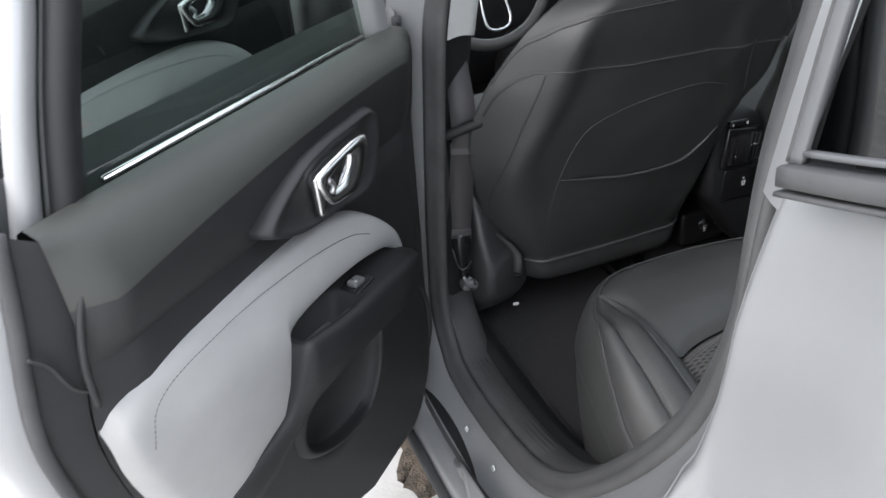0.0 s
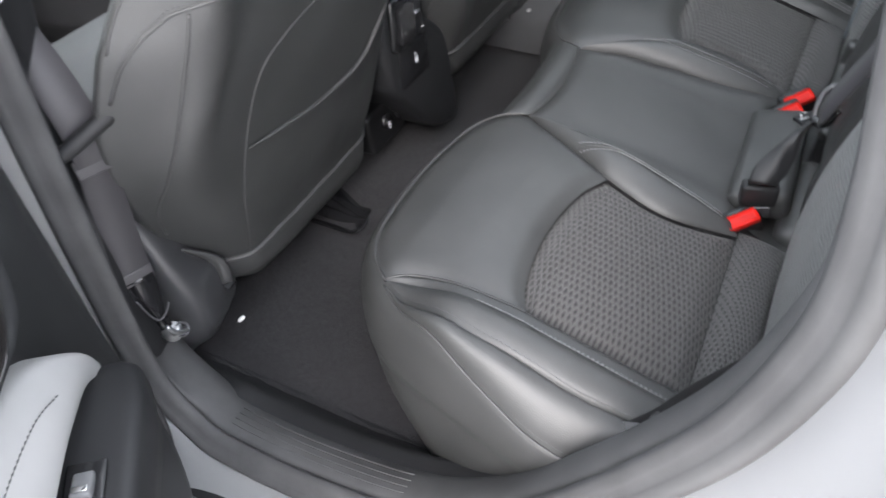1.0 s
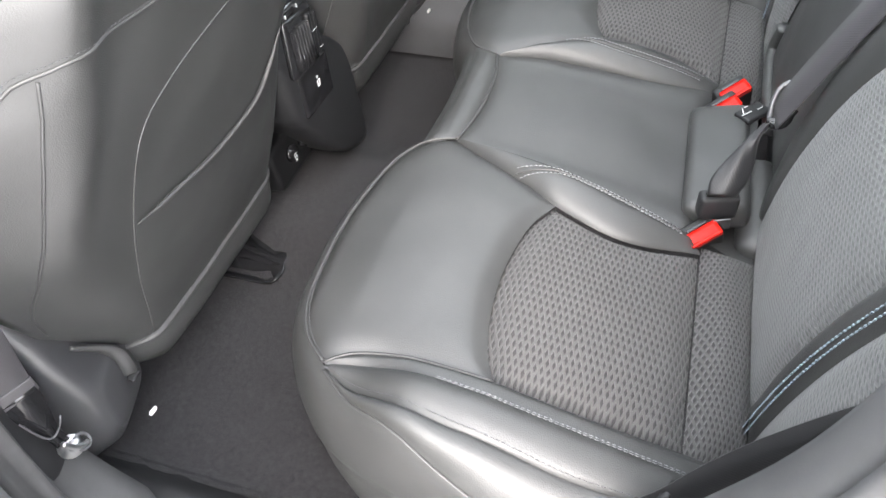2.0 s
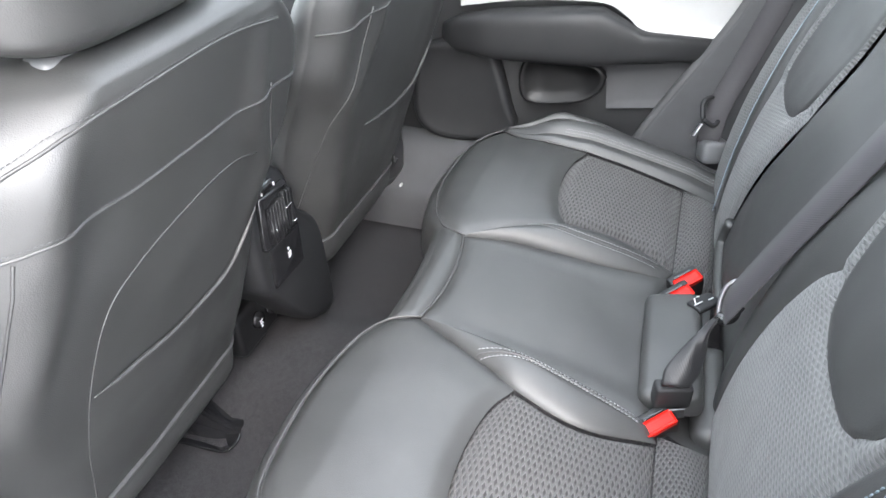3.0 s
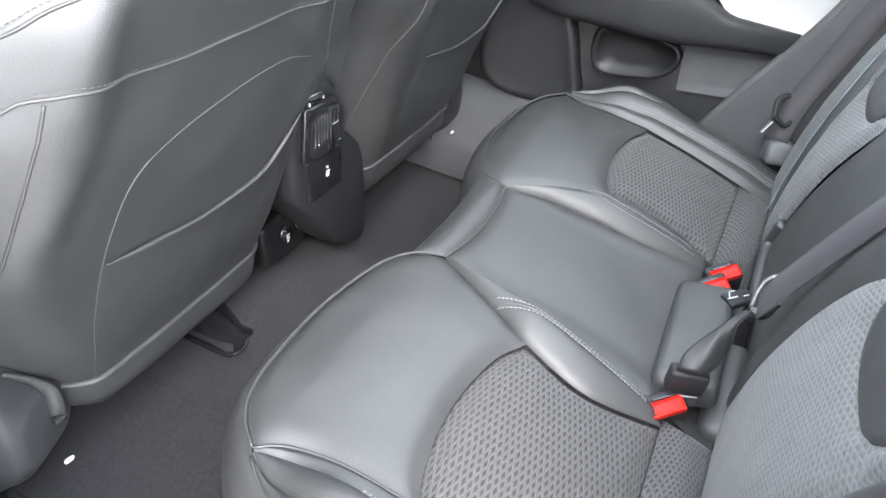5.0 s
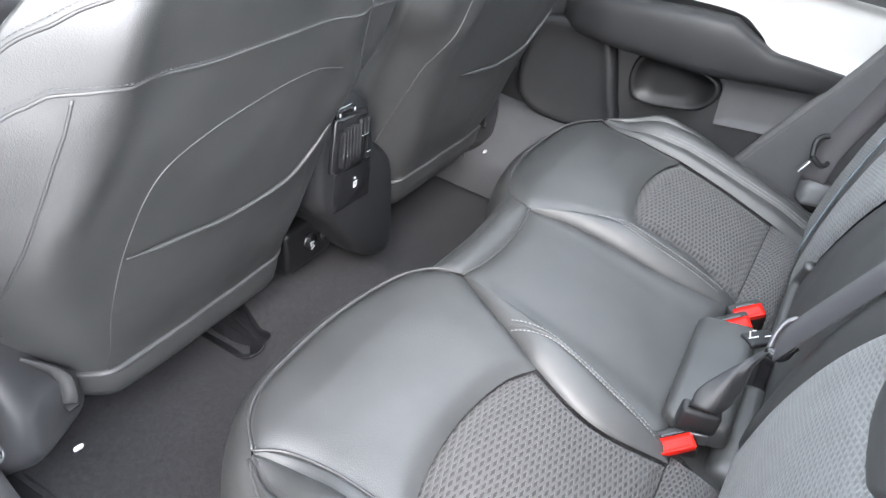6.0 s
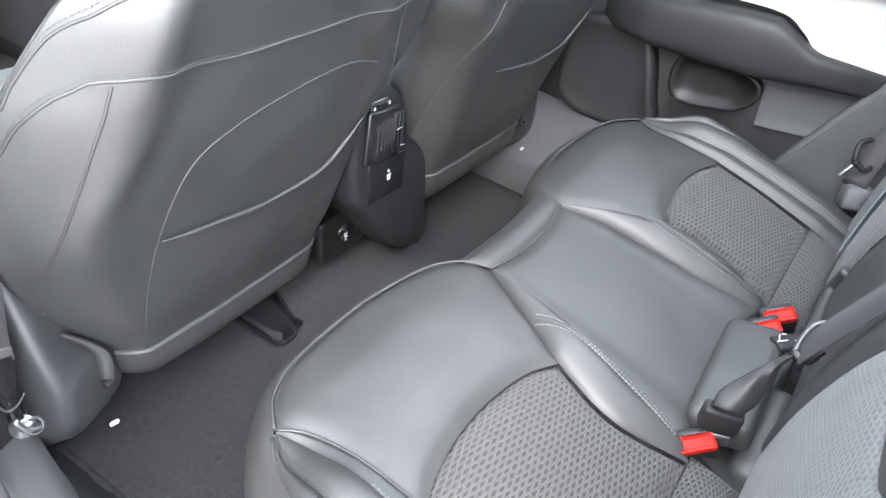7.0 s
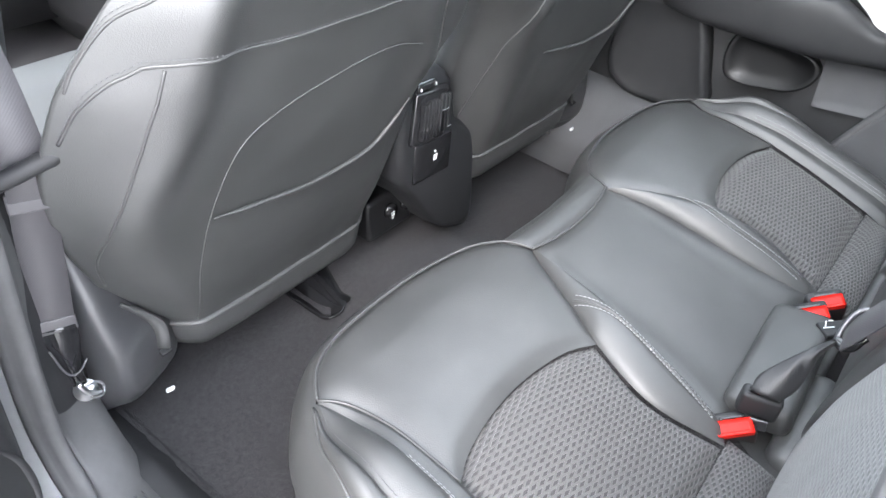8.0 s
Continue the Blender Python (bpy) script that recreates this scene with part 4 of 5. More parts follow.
    stitches("hem_stitching", [line_on(seat_back, [(a, b + 0.012) for a, b in low], 90, 0.003, **kw)], SEATTHREAD, seat, r=0.00045)
    # seat cushion in front, base and side valance
    rings = []
    for y, hw, zt, zb in ((0.17, 0.235, 0.69, 0.56), (0.20, 0.245, 0.74, 0.54), (0.3, 0.265, 0.785, 0.53), (0.5, 0.265, 0.815, 0.54), (0.60, 0.26, 0.815, 0.56), (0.66, 0.24, 0.78, 0.60)):
        rings.append([(g * hw * math.copysign(abs(math.cos(a)) ** 0.4, math.cos(a)), y, (zt + zb) / 2 + (zt - zb) / 2 * math.copysign(abs(math.sin(a)) ** 0.5, math.sin(a))) for a in np.linspace(0, 2 * math.pi, 40, endpoint=False)])
    v, f = loft(rings)
    put("seat_cushion", mesh_of("seat_cushion", v, f, LEATHER), seat)
    rings = []
    prof = curve([(0.102, -0.258, 0.640, 0.535, 0.050), (0.110, -0.270, 0.672, 0.512, 0.056), (0.134, -0.286, 0.745, 0.490, 0.054), (0.168, -0.299, 0.800, 0.465, 0.048), (0.22, -0.304, 0.822, 0.462, 0.048), (0.40, -0.30, 0.785, 0.47, 0.046), (0.6, -0.29, 0.70, 0.5, 0.046)], 40)
    for y, xo, zt, zb, hw in prof:
        row = [(xo + hw + hw * math.copysign(abs(math.cos(a)) ** 0.5, math.cos(a)), (zt + zb) / 2 + (zt - zb) / 2 * math.copysign(abs(math.sin(a)) ** 0.55, math.sin(a))) for a in np.linspace(0, 2 * math.pi, 48, endpoint=False)]
        rings.append([(g * x, y + 0.34 * (x - xo) * (1 - smoothstep(0.10, 0.30, y)), z) for x, z in row])
    v, f = loft(dome(rings, 0.010))
    put("side_valance", mesh_of("side_valance", v, f, VALANCE), seat, "dark plastic seat side cover")
    for x in (-0.215, 0.17):
        box_part("rail", (0.045, 0.46, 0.10), pose(g * x, 0.50, 0.465), PLASTIC, seat, r=0.008)
    box_part("recliner_lever", (0.022, 0.10, 0.026), pose(g * -0.300, 0.245, 0.845, 12, 0, 8), VALANCE, seat, "grey plastic recliner lever", r=0.010)
    box_part("rail_tag", (0.014, 0.005, 0.008), pose(g * -0.208, 0.092, 0.523, 10, 12, 0), WHITE, seat, "small white plastic tag", r=0.002)
    # corner strap of the cover
    path = [(g * x, y, z) for x, y, z in curve([(-0.238, 0.128, 0.694), (-0.220, 0.122, 0.674), (-0.206, 0.116, 0.656), (-0.197, 0.111, 0.636), (-0.197, 0.106, 0.612), (-0.199, 0.106, 0.596)], 30)]
    strap = ribbon("cover_strap", path, [(g * 0.75, -0.6, 0.0)] * 31, [0.006 + 0.013 * min(1, 1.6 * t) for t in np.linspace(0, 1, 31)], LEATHER, seat, "leather strap at the cover's corner", thick=0.0022)
    box_part("strap_tip", (0.018, 0.010, 0.007), pose(g * -0.199, 0.102, 0.592, 10, 0, 0), PLASTIC, strap, r=0.002)
    # head restraint
    head = []
    for q in np.concatenate([np.linspace(0, 0.12, 6), np.linspace(0.2, 1, 10)]):
        z = 1.234 + 0.20 * q
        edge = smoothstep(0, 0.10, q) ** 0.5
        hw = (0.140 + 0.028 * edge) * (1 - 0.30 * smoothstep(0.6, 1, q))
        dp = (0.040 + 0.018 * edge) * (1 - 0.45 * smoothstep(0.7, 1, q))
        head.append([(hw * math.copysign(abs(math.cos(a)) ** 0.45, math.cos(a)), 0.012 + dp * math.copysign(abs(math.sin(a)) ** 0.6, math.sin(a)) - 0.03 * q + 0.020 * math.cos(a) ** 2, z + 0.010 * math.cos(a) ** 2) for a in np.linspace(0, 2 * math.pi, 48, endpoint=False)])
    v, f = loft(head)
    rest = put("headrest", mesh_of("headrest", v, f, LEATHER), seat)
    for x in (-0.082, 0.072):
        tube("headrest_post", [(x, 0.005, 1.19), (x, 0.005, 1.28)], 0.006, STEEL, rest)
        box_part("post_guide", (0.070, 0.036, 0.024), pose(x, 0.000, 1.222, 0, 0, -6), GREYPLASTIC, seat, r=0.009)
    return seat


driver = front_seat(1)
driver.location = (-0.345, 0, 0)
passenger = front_seat(-1)
passenger.location = (0.355, -0.045, 0.032)
driver.name, passenger.name = "driver_seat", "passenger_seat"

# under-seat air duct
duct = thing("under_seat_duct", "black plastic air duct under the front seat", "air duct")


def duct_at(u, w):
    """u across the scoop from its low edge over its tall wall, w from the mouth to the back."""
    tall = 0.016 + 0.060 * min(1.0, 2.6 * w) ** 0.9
    y = 0.082 + 0.40 * w + 0.030 * smoothstep(0.6, 1, u)
    spread = min(0.07, 0.3 * w)
    x = np.interp(u, [0, 0.3, 0.48, 0.56, 0.62, 0.75, 1], [-0.224, -0.203, -0.187, -0.181, -0.174, -0.158 + 0.3 * spread, -0.140 + spread])
    z = np.interp(u, [0, 0.3, 0.48, 0.56, 0.62, 0.75, 1], [0.010, 0.002, 0.5 * tall, tall, tall, 0.8 * tall, -0.01])
    return (x, y, 0.424 + z + 0.014 * smoothstep(0.06, 0.0, w))


v, f = grid_data(duct_at, 40, 30)
put("duct_shell", mesh_of("duct_shell", v, f, GLOSS), duct)
lip = [duct_at(0.0, w) for w in np.linspace(0.6, 0, 14)] + [duct_at(u, 0.0) for u in np.linspace(0.03, 0.52, 18)] + [duct_at(0.59, w) for w in np.linspace(0.03, 0.6, 16)]
tube("duct_lip", curve(lip[::3] + lip[-1:], 60), 0.0030, GLOSS, duct)
# ---- centre console ----
console = thing("centre_console", "black plastic centre console with rear air vents", "centre console")
SHELL = curve([(-0.055, 0.655), (-0.085, 0.70), (-0.092, 0.80), (-0.080, 0.868), (-0.025, 0.884), (0.030, 0.876), (0.050, 0.835), (0.068, 0.775), (0.105, 0.745), (0.135, 0.705), (0.150, 0.62), (0.155, 0.50), (0.10, 0.50), (0.035, 0.54), (-0.015, 0.60)], 90, closed=True)[:-1]
mid = np.array((0.02, 0.69))
rings = []
for y, k, rise in ((0.056, 0.86, 0.0), (0.060, 0.93, 0.0), (0.070, 0.975, 0.0), (0.090, 1.0, 0.0), (0.16, 1.0, 0.0), (0.30, 0.96, 0.01), (0.6, 0.9, 0.02), (0.9, 0.86, -0.04), (1.3, 0.9, -0.06)):
    rings.append([(mid[0] + (x - mid[0]) * k, y + 0.05 * (z - 0.8), mid[1] + (z - mid[1]) * k + rise) for x, z in SHELL])
v, f = loft(rings)
put("housing", mesh_of("housing", v, f, PLASTIC), console)
vent = box_part("vent_housing", (0.092, 0.02, 0.100), pose(-0.022, 0.056, 0.808, -5, 6, 0), GLOSS, console, "gloss black twin air vent", r=0.018)
for k in range(6):
    x = -0.056 + 0.0088 * k
    bm = rbox((0.0024, 0.018, 0.070 - 0.003 * abs(k - 2)), 0.001, 2)
    bmesh.ops.transform(bm, matrix=pose(x, 0.045, 0.808, -5, 6, 14), verts=bm.verts)
    part("slat", bm, GLOSS, vent)
for k in range(3):
    bm = rbox((0.011, 0.012, 0.072 - 0.004 * k), 0.004, 2)
    bmesh.ops.transform(bm, matrix=pose(0.000 + 0.0100 * k, 0.046, 0.808, -5, 6, 0), verts=bm.verts)
    part("flap", bm, CONSOLE, vent)
for x, z, w in ((0.003, 0.818, 0.020), (0.018, 0.780, 0.010)):
    box_part("thumb_wheel", (w, 0.006, 0.0022), pose(x, 0.039, z, -5, 0, 0), CHROME, vent, r=0.001)
box_part("slat_tip", (0.004, 0.006, 0.007), pose(-0.046, 0.038, 0.796, -5, 0, 0), CHROME, vent, r=0.0015)
box_part("vent_cap", (0.050, 0.012, 0.014), pose(-0.038, 0.056, 0.868, -10, 0, 0), GLOSS, console, r=0.004)
for x in (-0.058, -0.019):
    box_part("vent_mark", (0.0016, 0.003, 0.006), pose(x, 0.0485, 0.869), WHITE, console, r=0.0008)
ports = box_part("port_panel", (0.108, 0.016, 0.082), pose(-0.001, 0.056, 0.716, -4, 3, 0), GLOSS, console, "gloss black panel with charging ports", r=0.008)
for dx, dz, w, h in ((-0.004, 0.018, 0.004, 0.004), (-0.005, 0.006, 0.0022, 0.010), (0.001, 0.006, 0.0022, 0.010), (0.001, 0.010, 0.006, 0.0018), (-0.002, 0.000, 0.009, 0.0018)):
    box_part("print_bar", (w, 0.0012, h), pose(0.004 + dx, 0.0475, 0.712 + dz, -4, 0, 0), WHITE, ports, r=0.0004)
socket = box_part("socket_box", (0.125, 0.07, 0.085), pose(-0.032, 0.145, 0.572, -8, 0, 0), CONSOLE, console, "low black box with power sockets", r=0.010)
for x in (-0.036, 0.010):
    cyl_part("socket_cap", 0.016, 0.01, pose(x, 0.108, 0.583, 82, 0, 0), GLOSS, socket)
for dx, dz, w, h in ((-0.038, 0.010, 0.011, 0.0016), (-0.040, 0.004, 0.0025, 0.004), (-0.035, 0.003, 0.003, 0.005), (-0.037, -0.004, 0.005, 0.004), (0.006, 0.012, 0.0018, 0.007), (0.012, 0.010, 0.0018, 0.006)):
    box_part("print_bar", (w, 0.0012, h), pose(dx, 0.1005, 0.575 + dz, -8, 0, 0), WHITE, socket, r=0.0004)
for p in ((0.155, 0.085, 0.518), (0.516, 0.083, 0.55)):
    clip = cyl_part("floor_clip", 0.006, 0.006, pose(*p, 70, 0, 0), GREYPLASTIC)
    tagged(clip, "small grey plastic trim clip", "clip", "trim clips")

# ---- seat belts ----
def buckle(m, tall, label):
    b = thing("seat_belt_buckle", label, "belt buckle", group="belt buckles")
    bm = rbox((0.056, 0.036, tall), 0.006)
    bmesh.ops.translate(bm, vec=(0, 0.004, -tall / 2), verts=bm.verts)
    part("housing", bm, PLASTIC, b)
    bm = bmesh.new()
    bmesh.ops.create_cube(bm, size=1)
    bmesh.ops.scale(bm, vec=(0.046, 0.021, 0.013), verts=bm.verts)
    top = [q for q in bm.faces if q.normal.z > 0.9]
    bmesh.ops.inset_region(bm, faces=top, thickness=0.0038, depth=-0.0045)
    bmesh.ops.bevel(bm, geom=bm.edges[:], offset=0.0009, segments=2, affect="EDGES")
    bmesh.ops.translate(bm, vec=(0, -0.003, 0.001), verts=bm.verts)
    button = part("release_button", bm, RED, b, "red release button", smooth=False)
    bm = rbox((0.036, 0.011, 0.002), 0.0008)
    bmesh.ops.translate(bm, vec=(0, -0.003, 0.0038), verts=bm.verts)
    part("button_dish", bm, REDDISH, button)
    bm = rbox((0.032, 0.004, 0.004), 0.001)
    bmesh.ops.translate(bm, vec=(0, 0.012, 0.0), verts=bm.verts)
    part("slot", bm, GLOSS, b)
    b.matrix_world = m
    return b


def stand(top, axis, across):
    """A pose at top whose z runs along axis and whose x runs across."""
    z = Vector(axis).normalized()
    y = z.cross(Vector(across)).normalized()
    x = y.cross(z)
    return Matrix.Translation(top) @ Matrix((x, y, z)).transposed().to_4x4()


TILT_OUT, ACROSS = (-0.45, 0.1, 0.88), (0.68, -0.73, 0)
for where in ((-0.181, -0.599, 0.690), (0.112, -0.611, 0.698), (0.152, -0.622, 0.704)):
    buckle(stand(where, TILT_OUT, ACROSS), 0.06, "black belt buckle with red button in the seat fold")

belt = thing("centre_seat_belt", "dark grey centre seat belt, fastened and twisted", "seat belt")
web_l = curve([(-0.166, -0.594, 0.745), (-0.165, -0.594, 0.750), (-0.152, -0.595, 0.765), (-0.132, -0.612, 0.788), (-0.107, -0.636, 0.814), (-0.098, -0.647, 0.824)], 30)
web_r = curve([(-0.160, -0.632, 0.745), (-0.159, -0.632, 0.750), (-0.148, -0.640, 0.763), (-0.130, -0.6435, 0.783), (-0.112, -0.6445, 0.806), (-0.098, -0.655, 0.824)], 30)
out = np.array((-0.77, -0.11, 0.63))
rows = []
for k, (p, q) in enumerate(zip(web_l, web_r)):
    bow = [p + (q - p) * u + out * (0.007 * math.sin(math.pi * u) + 0.0016 * math.sin(9 * u + 0.35 * k) * k / 30) for u in np.linspace(0, 1, 14)]
    rows.append(bow + [b - out * 0.0016 for b in bow[::-1]])
v, f = loft(rows)
put("lower_webbing", mesh_of("lower_webbing", v, f, BLACKWEB, [(0.044 * (j % 14) / 13, 0.1 * k / 30) for k in range(31) for j in range(28)]), belt, "folded black belt webbing")
high = curve([(-0.092, -0.655, 0.83), (-0.105, -0.70, 0.95), (-0.125, -0.745, 1.07), (-0.15, -0.79, 1.2), (-0.17, -0.84, 1.33)], 50)
ribbon("upper_webbing", high, [(1, 0.25, 0.0)] * 51, 0.048, WEB, belt)
tongue = box_part("tongue", (0.052, 0.024, 0.040), stand((-0.150, -0.611, 0.720), (-0.1, 0.0, 1), (0.27, -0.96, 0)), PLASTIC, belt, "black plastic belt tongue", r=0.006)
box_part("tongue_plate", (0.040, 0.006, 0.012), stand((-0.155, -0.612, 0.742), (-0.2, 0, 1), (0.27, -0.96, 0)), GLOSS, tongue, r=0.002)
box_part("latch_plate", (0.022, 0.003, 0.03), stand((-0.160, -0.622, 0.694), (-0.4, 0.1, 0.9), (0.27, -0.96, 0)), DARKSTEEL, tongue, r=0.001)
ringp = curve([(-0.096, -0.650, 0.827), (-0.085, -0.650, 0.843), (-0.074, -0.655, 0.860), (-0.070, -0.667, 0.868), (-0.080, -0.669, 0.853), (-0.088, -0.676, 0.842), (-0.096, -0.668, 0.830), (-0.098, -0.657, 0.825), (-0.096, -0.650, 0.827)], 48)
bloop = tube("belt_loop", ringp, 0.0034, DARKSTEEL, belt, "dark metal belt loop", sides=10)
tube("loop_cover", curve([(-0.097, -0.648, 0.827), (-0.099, -0.658, 0.8245), (-0.097, -0.669, 0.829), (-0.089, -0.679, 0.842)], 20), [0.004 + 0.0045 * math.sin(math.pi * min(1, t * 1.1 + 0.1)) for t in np.linspace(0, 1, 21)], GLOSS, bloop, sides=12)
for x, y, w, h, turn in ((0.064, -0.6405, 0.019, 0.0018, -40), (0.0825, -0.659, 0.011, 0.0018, -40), (0.069, -0.6345, 0.0016, 0.014, -80), (0.0815, -0.6385, 0.008, 0.0016, -45)):
    box_part("print_bar", (w, h, 0.0015), pose(x, y, 0.724, 0, 0, turn), WHITE, belt, r=0.0005)
box_part("print_tag", (0.052, 0.030, 0.010), pose(0.076, -0.650, 0.7175, 0, 0, -40), PLASTIC, belt, r=0.004)

rbelt = thing("rear_side_seat_belt", "grey seat belt hanging at the far rear seat", "seat belt")
ribbon("webbing", curve([(0.63, -0.64, 0.74), (0.645, -0.65, 0.82), (0.655, -0.69, 0.95), (0.64, -0.76, 1.2), (0.60, -0.82, 1.42)], 40), [(0.25, 1, 0.3)] * 41, 0.047, WEB, rbelt)
tube("tongue_plate", curve([(0.615, -0.62, 0.80), (0.625, -0.645, 0.785), (0.655, -0.655, 0.80), (0.655, -0.635, 0.835), (0.63, -0.615, 0.83), (0.615, -0.62, 0.80)], 30), 0.0055, PLASTIC, rbelt, sides=8)
box_part("tongue_tip", (0.022, 0.003, 0.03), pose(0.60, -0.612, 0.782, 30, 20, 10), STEEL, rbelt, r=0.001)
box_part("belt_anchor", (0.05, 0.06, 0.05), pose(0.635, -0.655, 0.722, 0, 10, 20), GREYPLASTIC, rbelt, r=0.012)

fbelt = thing("front_seat_belt", "grey seat belt hanging along the centre pillar", "seat belt")
fb = curve([(-0.668, 0.30, 1.40), (-0.668, 0.205, 1.20), (-0.670, 0.115, 1.05), (-0.669, 0.094, 0.96), (-0.669, 0.110, 0.87), (-0.670, 0.117, 0.79), (-0.672, 0.121, 0.715)], 60)
ribbon("webbing", fb, [(0.92, -0.38, 0.0)] * 61, [0.048 - 0.006 * smoothstep(0.8, 1.0, t) for t in np.linspace(0, 1, 61)], WEB, fbelt)
low_end = curve([(-0.672, 0.120, 0.722), (-0.671, 0.119, 0.69), (-0.669, 0.119, 0.65), (-0.665, 0.118, 0.612)], 20)
ribbon("anchor_strap", low_end, [(0.92, -0.38, 0.0)] * 21, [0.042 - 0.024 * smoothstep(0.1, 0.9, t) for t in np.linspace(0, 1, 21)], GLOSS, fbelt, "gloss black anchor strap", thick=0.004)
tube("anchor_wire", curve([(-0.690, 0.119, 0.69), (-0.683, 0.113, 0.655), (-0.674, 0.110, 0.640), (-0.662, 0.106, 0.648), (-0.654, 0.105, 0.66)], 20), 0.0013, DARKSTEEL, fbelt)
tube("tongue_plate", curve([(-0.712, 0.106, 0.955), (-0.69, 0.092, 0.966), (-0.655, 0.076, 0.982), (-0.636, 0.070, 0.990)], 12), [0.006, 0.009, 0.010, 0.010, 0.010, 0.010, 0.010, 0.010, 0.010, 0.010, 0.0115, 0.012, 0.008], PLASTIC, fbelt, "black belt tongue", sides=12)
box_part("stop_fold", (0.050, 0.006, 0.024), pose(-0.6695, 0.099, 0.925, -10, 0, -22), WEB, fbelt, r=0.002)
box_part("stop_fold", (0.044, 0.006, 0.022), pose(-0.671, 0.119, 0.725, -4, 0, -22), WEB, fbelt, r=0.002)
cyl_part("anchor_washer", 0.016, 0.004, pose(-0.663, 0.112, 0.600, 50, -40, 0), STEEL, fbelt, "bright steel washer", segs=20)
ring_path = [(-0.652 + 0.010 * math.cos(a), 0.104 + 0.006 * math.sin(a), 0.598 + 0.009 * math.sin(a)) for a in np.linspace(0, 2 * math.pi, 25)]
tube("anchor_ring", np.array(ring_path), 0.0022, DARKSTEEL, fbelt)
bolt = cyl_part("anchor_bolt", 0.009, 0.010, pose(-0.660, 0.108, 0.600, 50, -40, 0), STEEL, fbelt, "bright steel anchor bolt", segs=12)
tube("anchor_plate", curve([(-0.673, 0.105, 0.625), (-0.666, 0.102, 0.608), (-0.656, 0.099, 0.598), (-0.648, 0.100, 0.594)], 14), 0.0036, STEEL, fbelt)

# belt of the near rear seat, lying at the cushion's side
nbelt = thing("near_rear_belt", "black belt end at the cushion's rear corner", "seat belt")
ribbon("webbing", curve([(-0.614, -0.548, 0.684), (-0.612, -0.570, 0.716), (-0.610, -0.592, 0.750), (-0.608, -0.620, 0.806), (-0.608, -0.660, 0.875), (-0.612, -0.715, 0.955), (-0.622, -0.80, 1.06)], 30), [(0.52, 0.77, 0.4)] * 31, 0.026, BLACKWEB, nbelt)
tube("tongue_plate", curve([(-0.636, -0.560, 0.722), (-0.626, -0.572, 0.735), (-0.614, -0.583, 0.747), (-0.596, -0.594, 0.757)], 10), 0.0055, PLASTIC, nbelt, sides=8)
box_part("tongue_tip", (0.018, 0.003, 0.030), pose(-0.618, -0.566, 0.722, 40, -35, 20), STEEL, nbelt, r=0.001)


# ---- door trim, in the door's own frame: x along the door from its hinges, y off the trim towards the seats, z up ----
def trim_depth(s, z):
    """How far the door's skin stands proud."""
    line = 1.118 - 0.5 * max(0.0, s - 0.47) ** 1.2
    d = 0.012 - 0.010 * smoothstep(line - 0.03, line, z) + 0.010 * smoothstep(1.026, 1.016, z) + 0.012 * smoothstep(0.9, 0.6, z)
    d -= 0.034 * smoothstep(1.0, 0.8, math.hypot((s - 0.205 + 0.15 * (z - 0.675)) / 0.125, (z - 0.675) / 0.10))
    return d


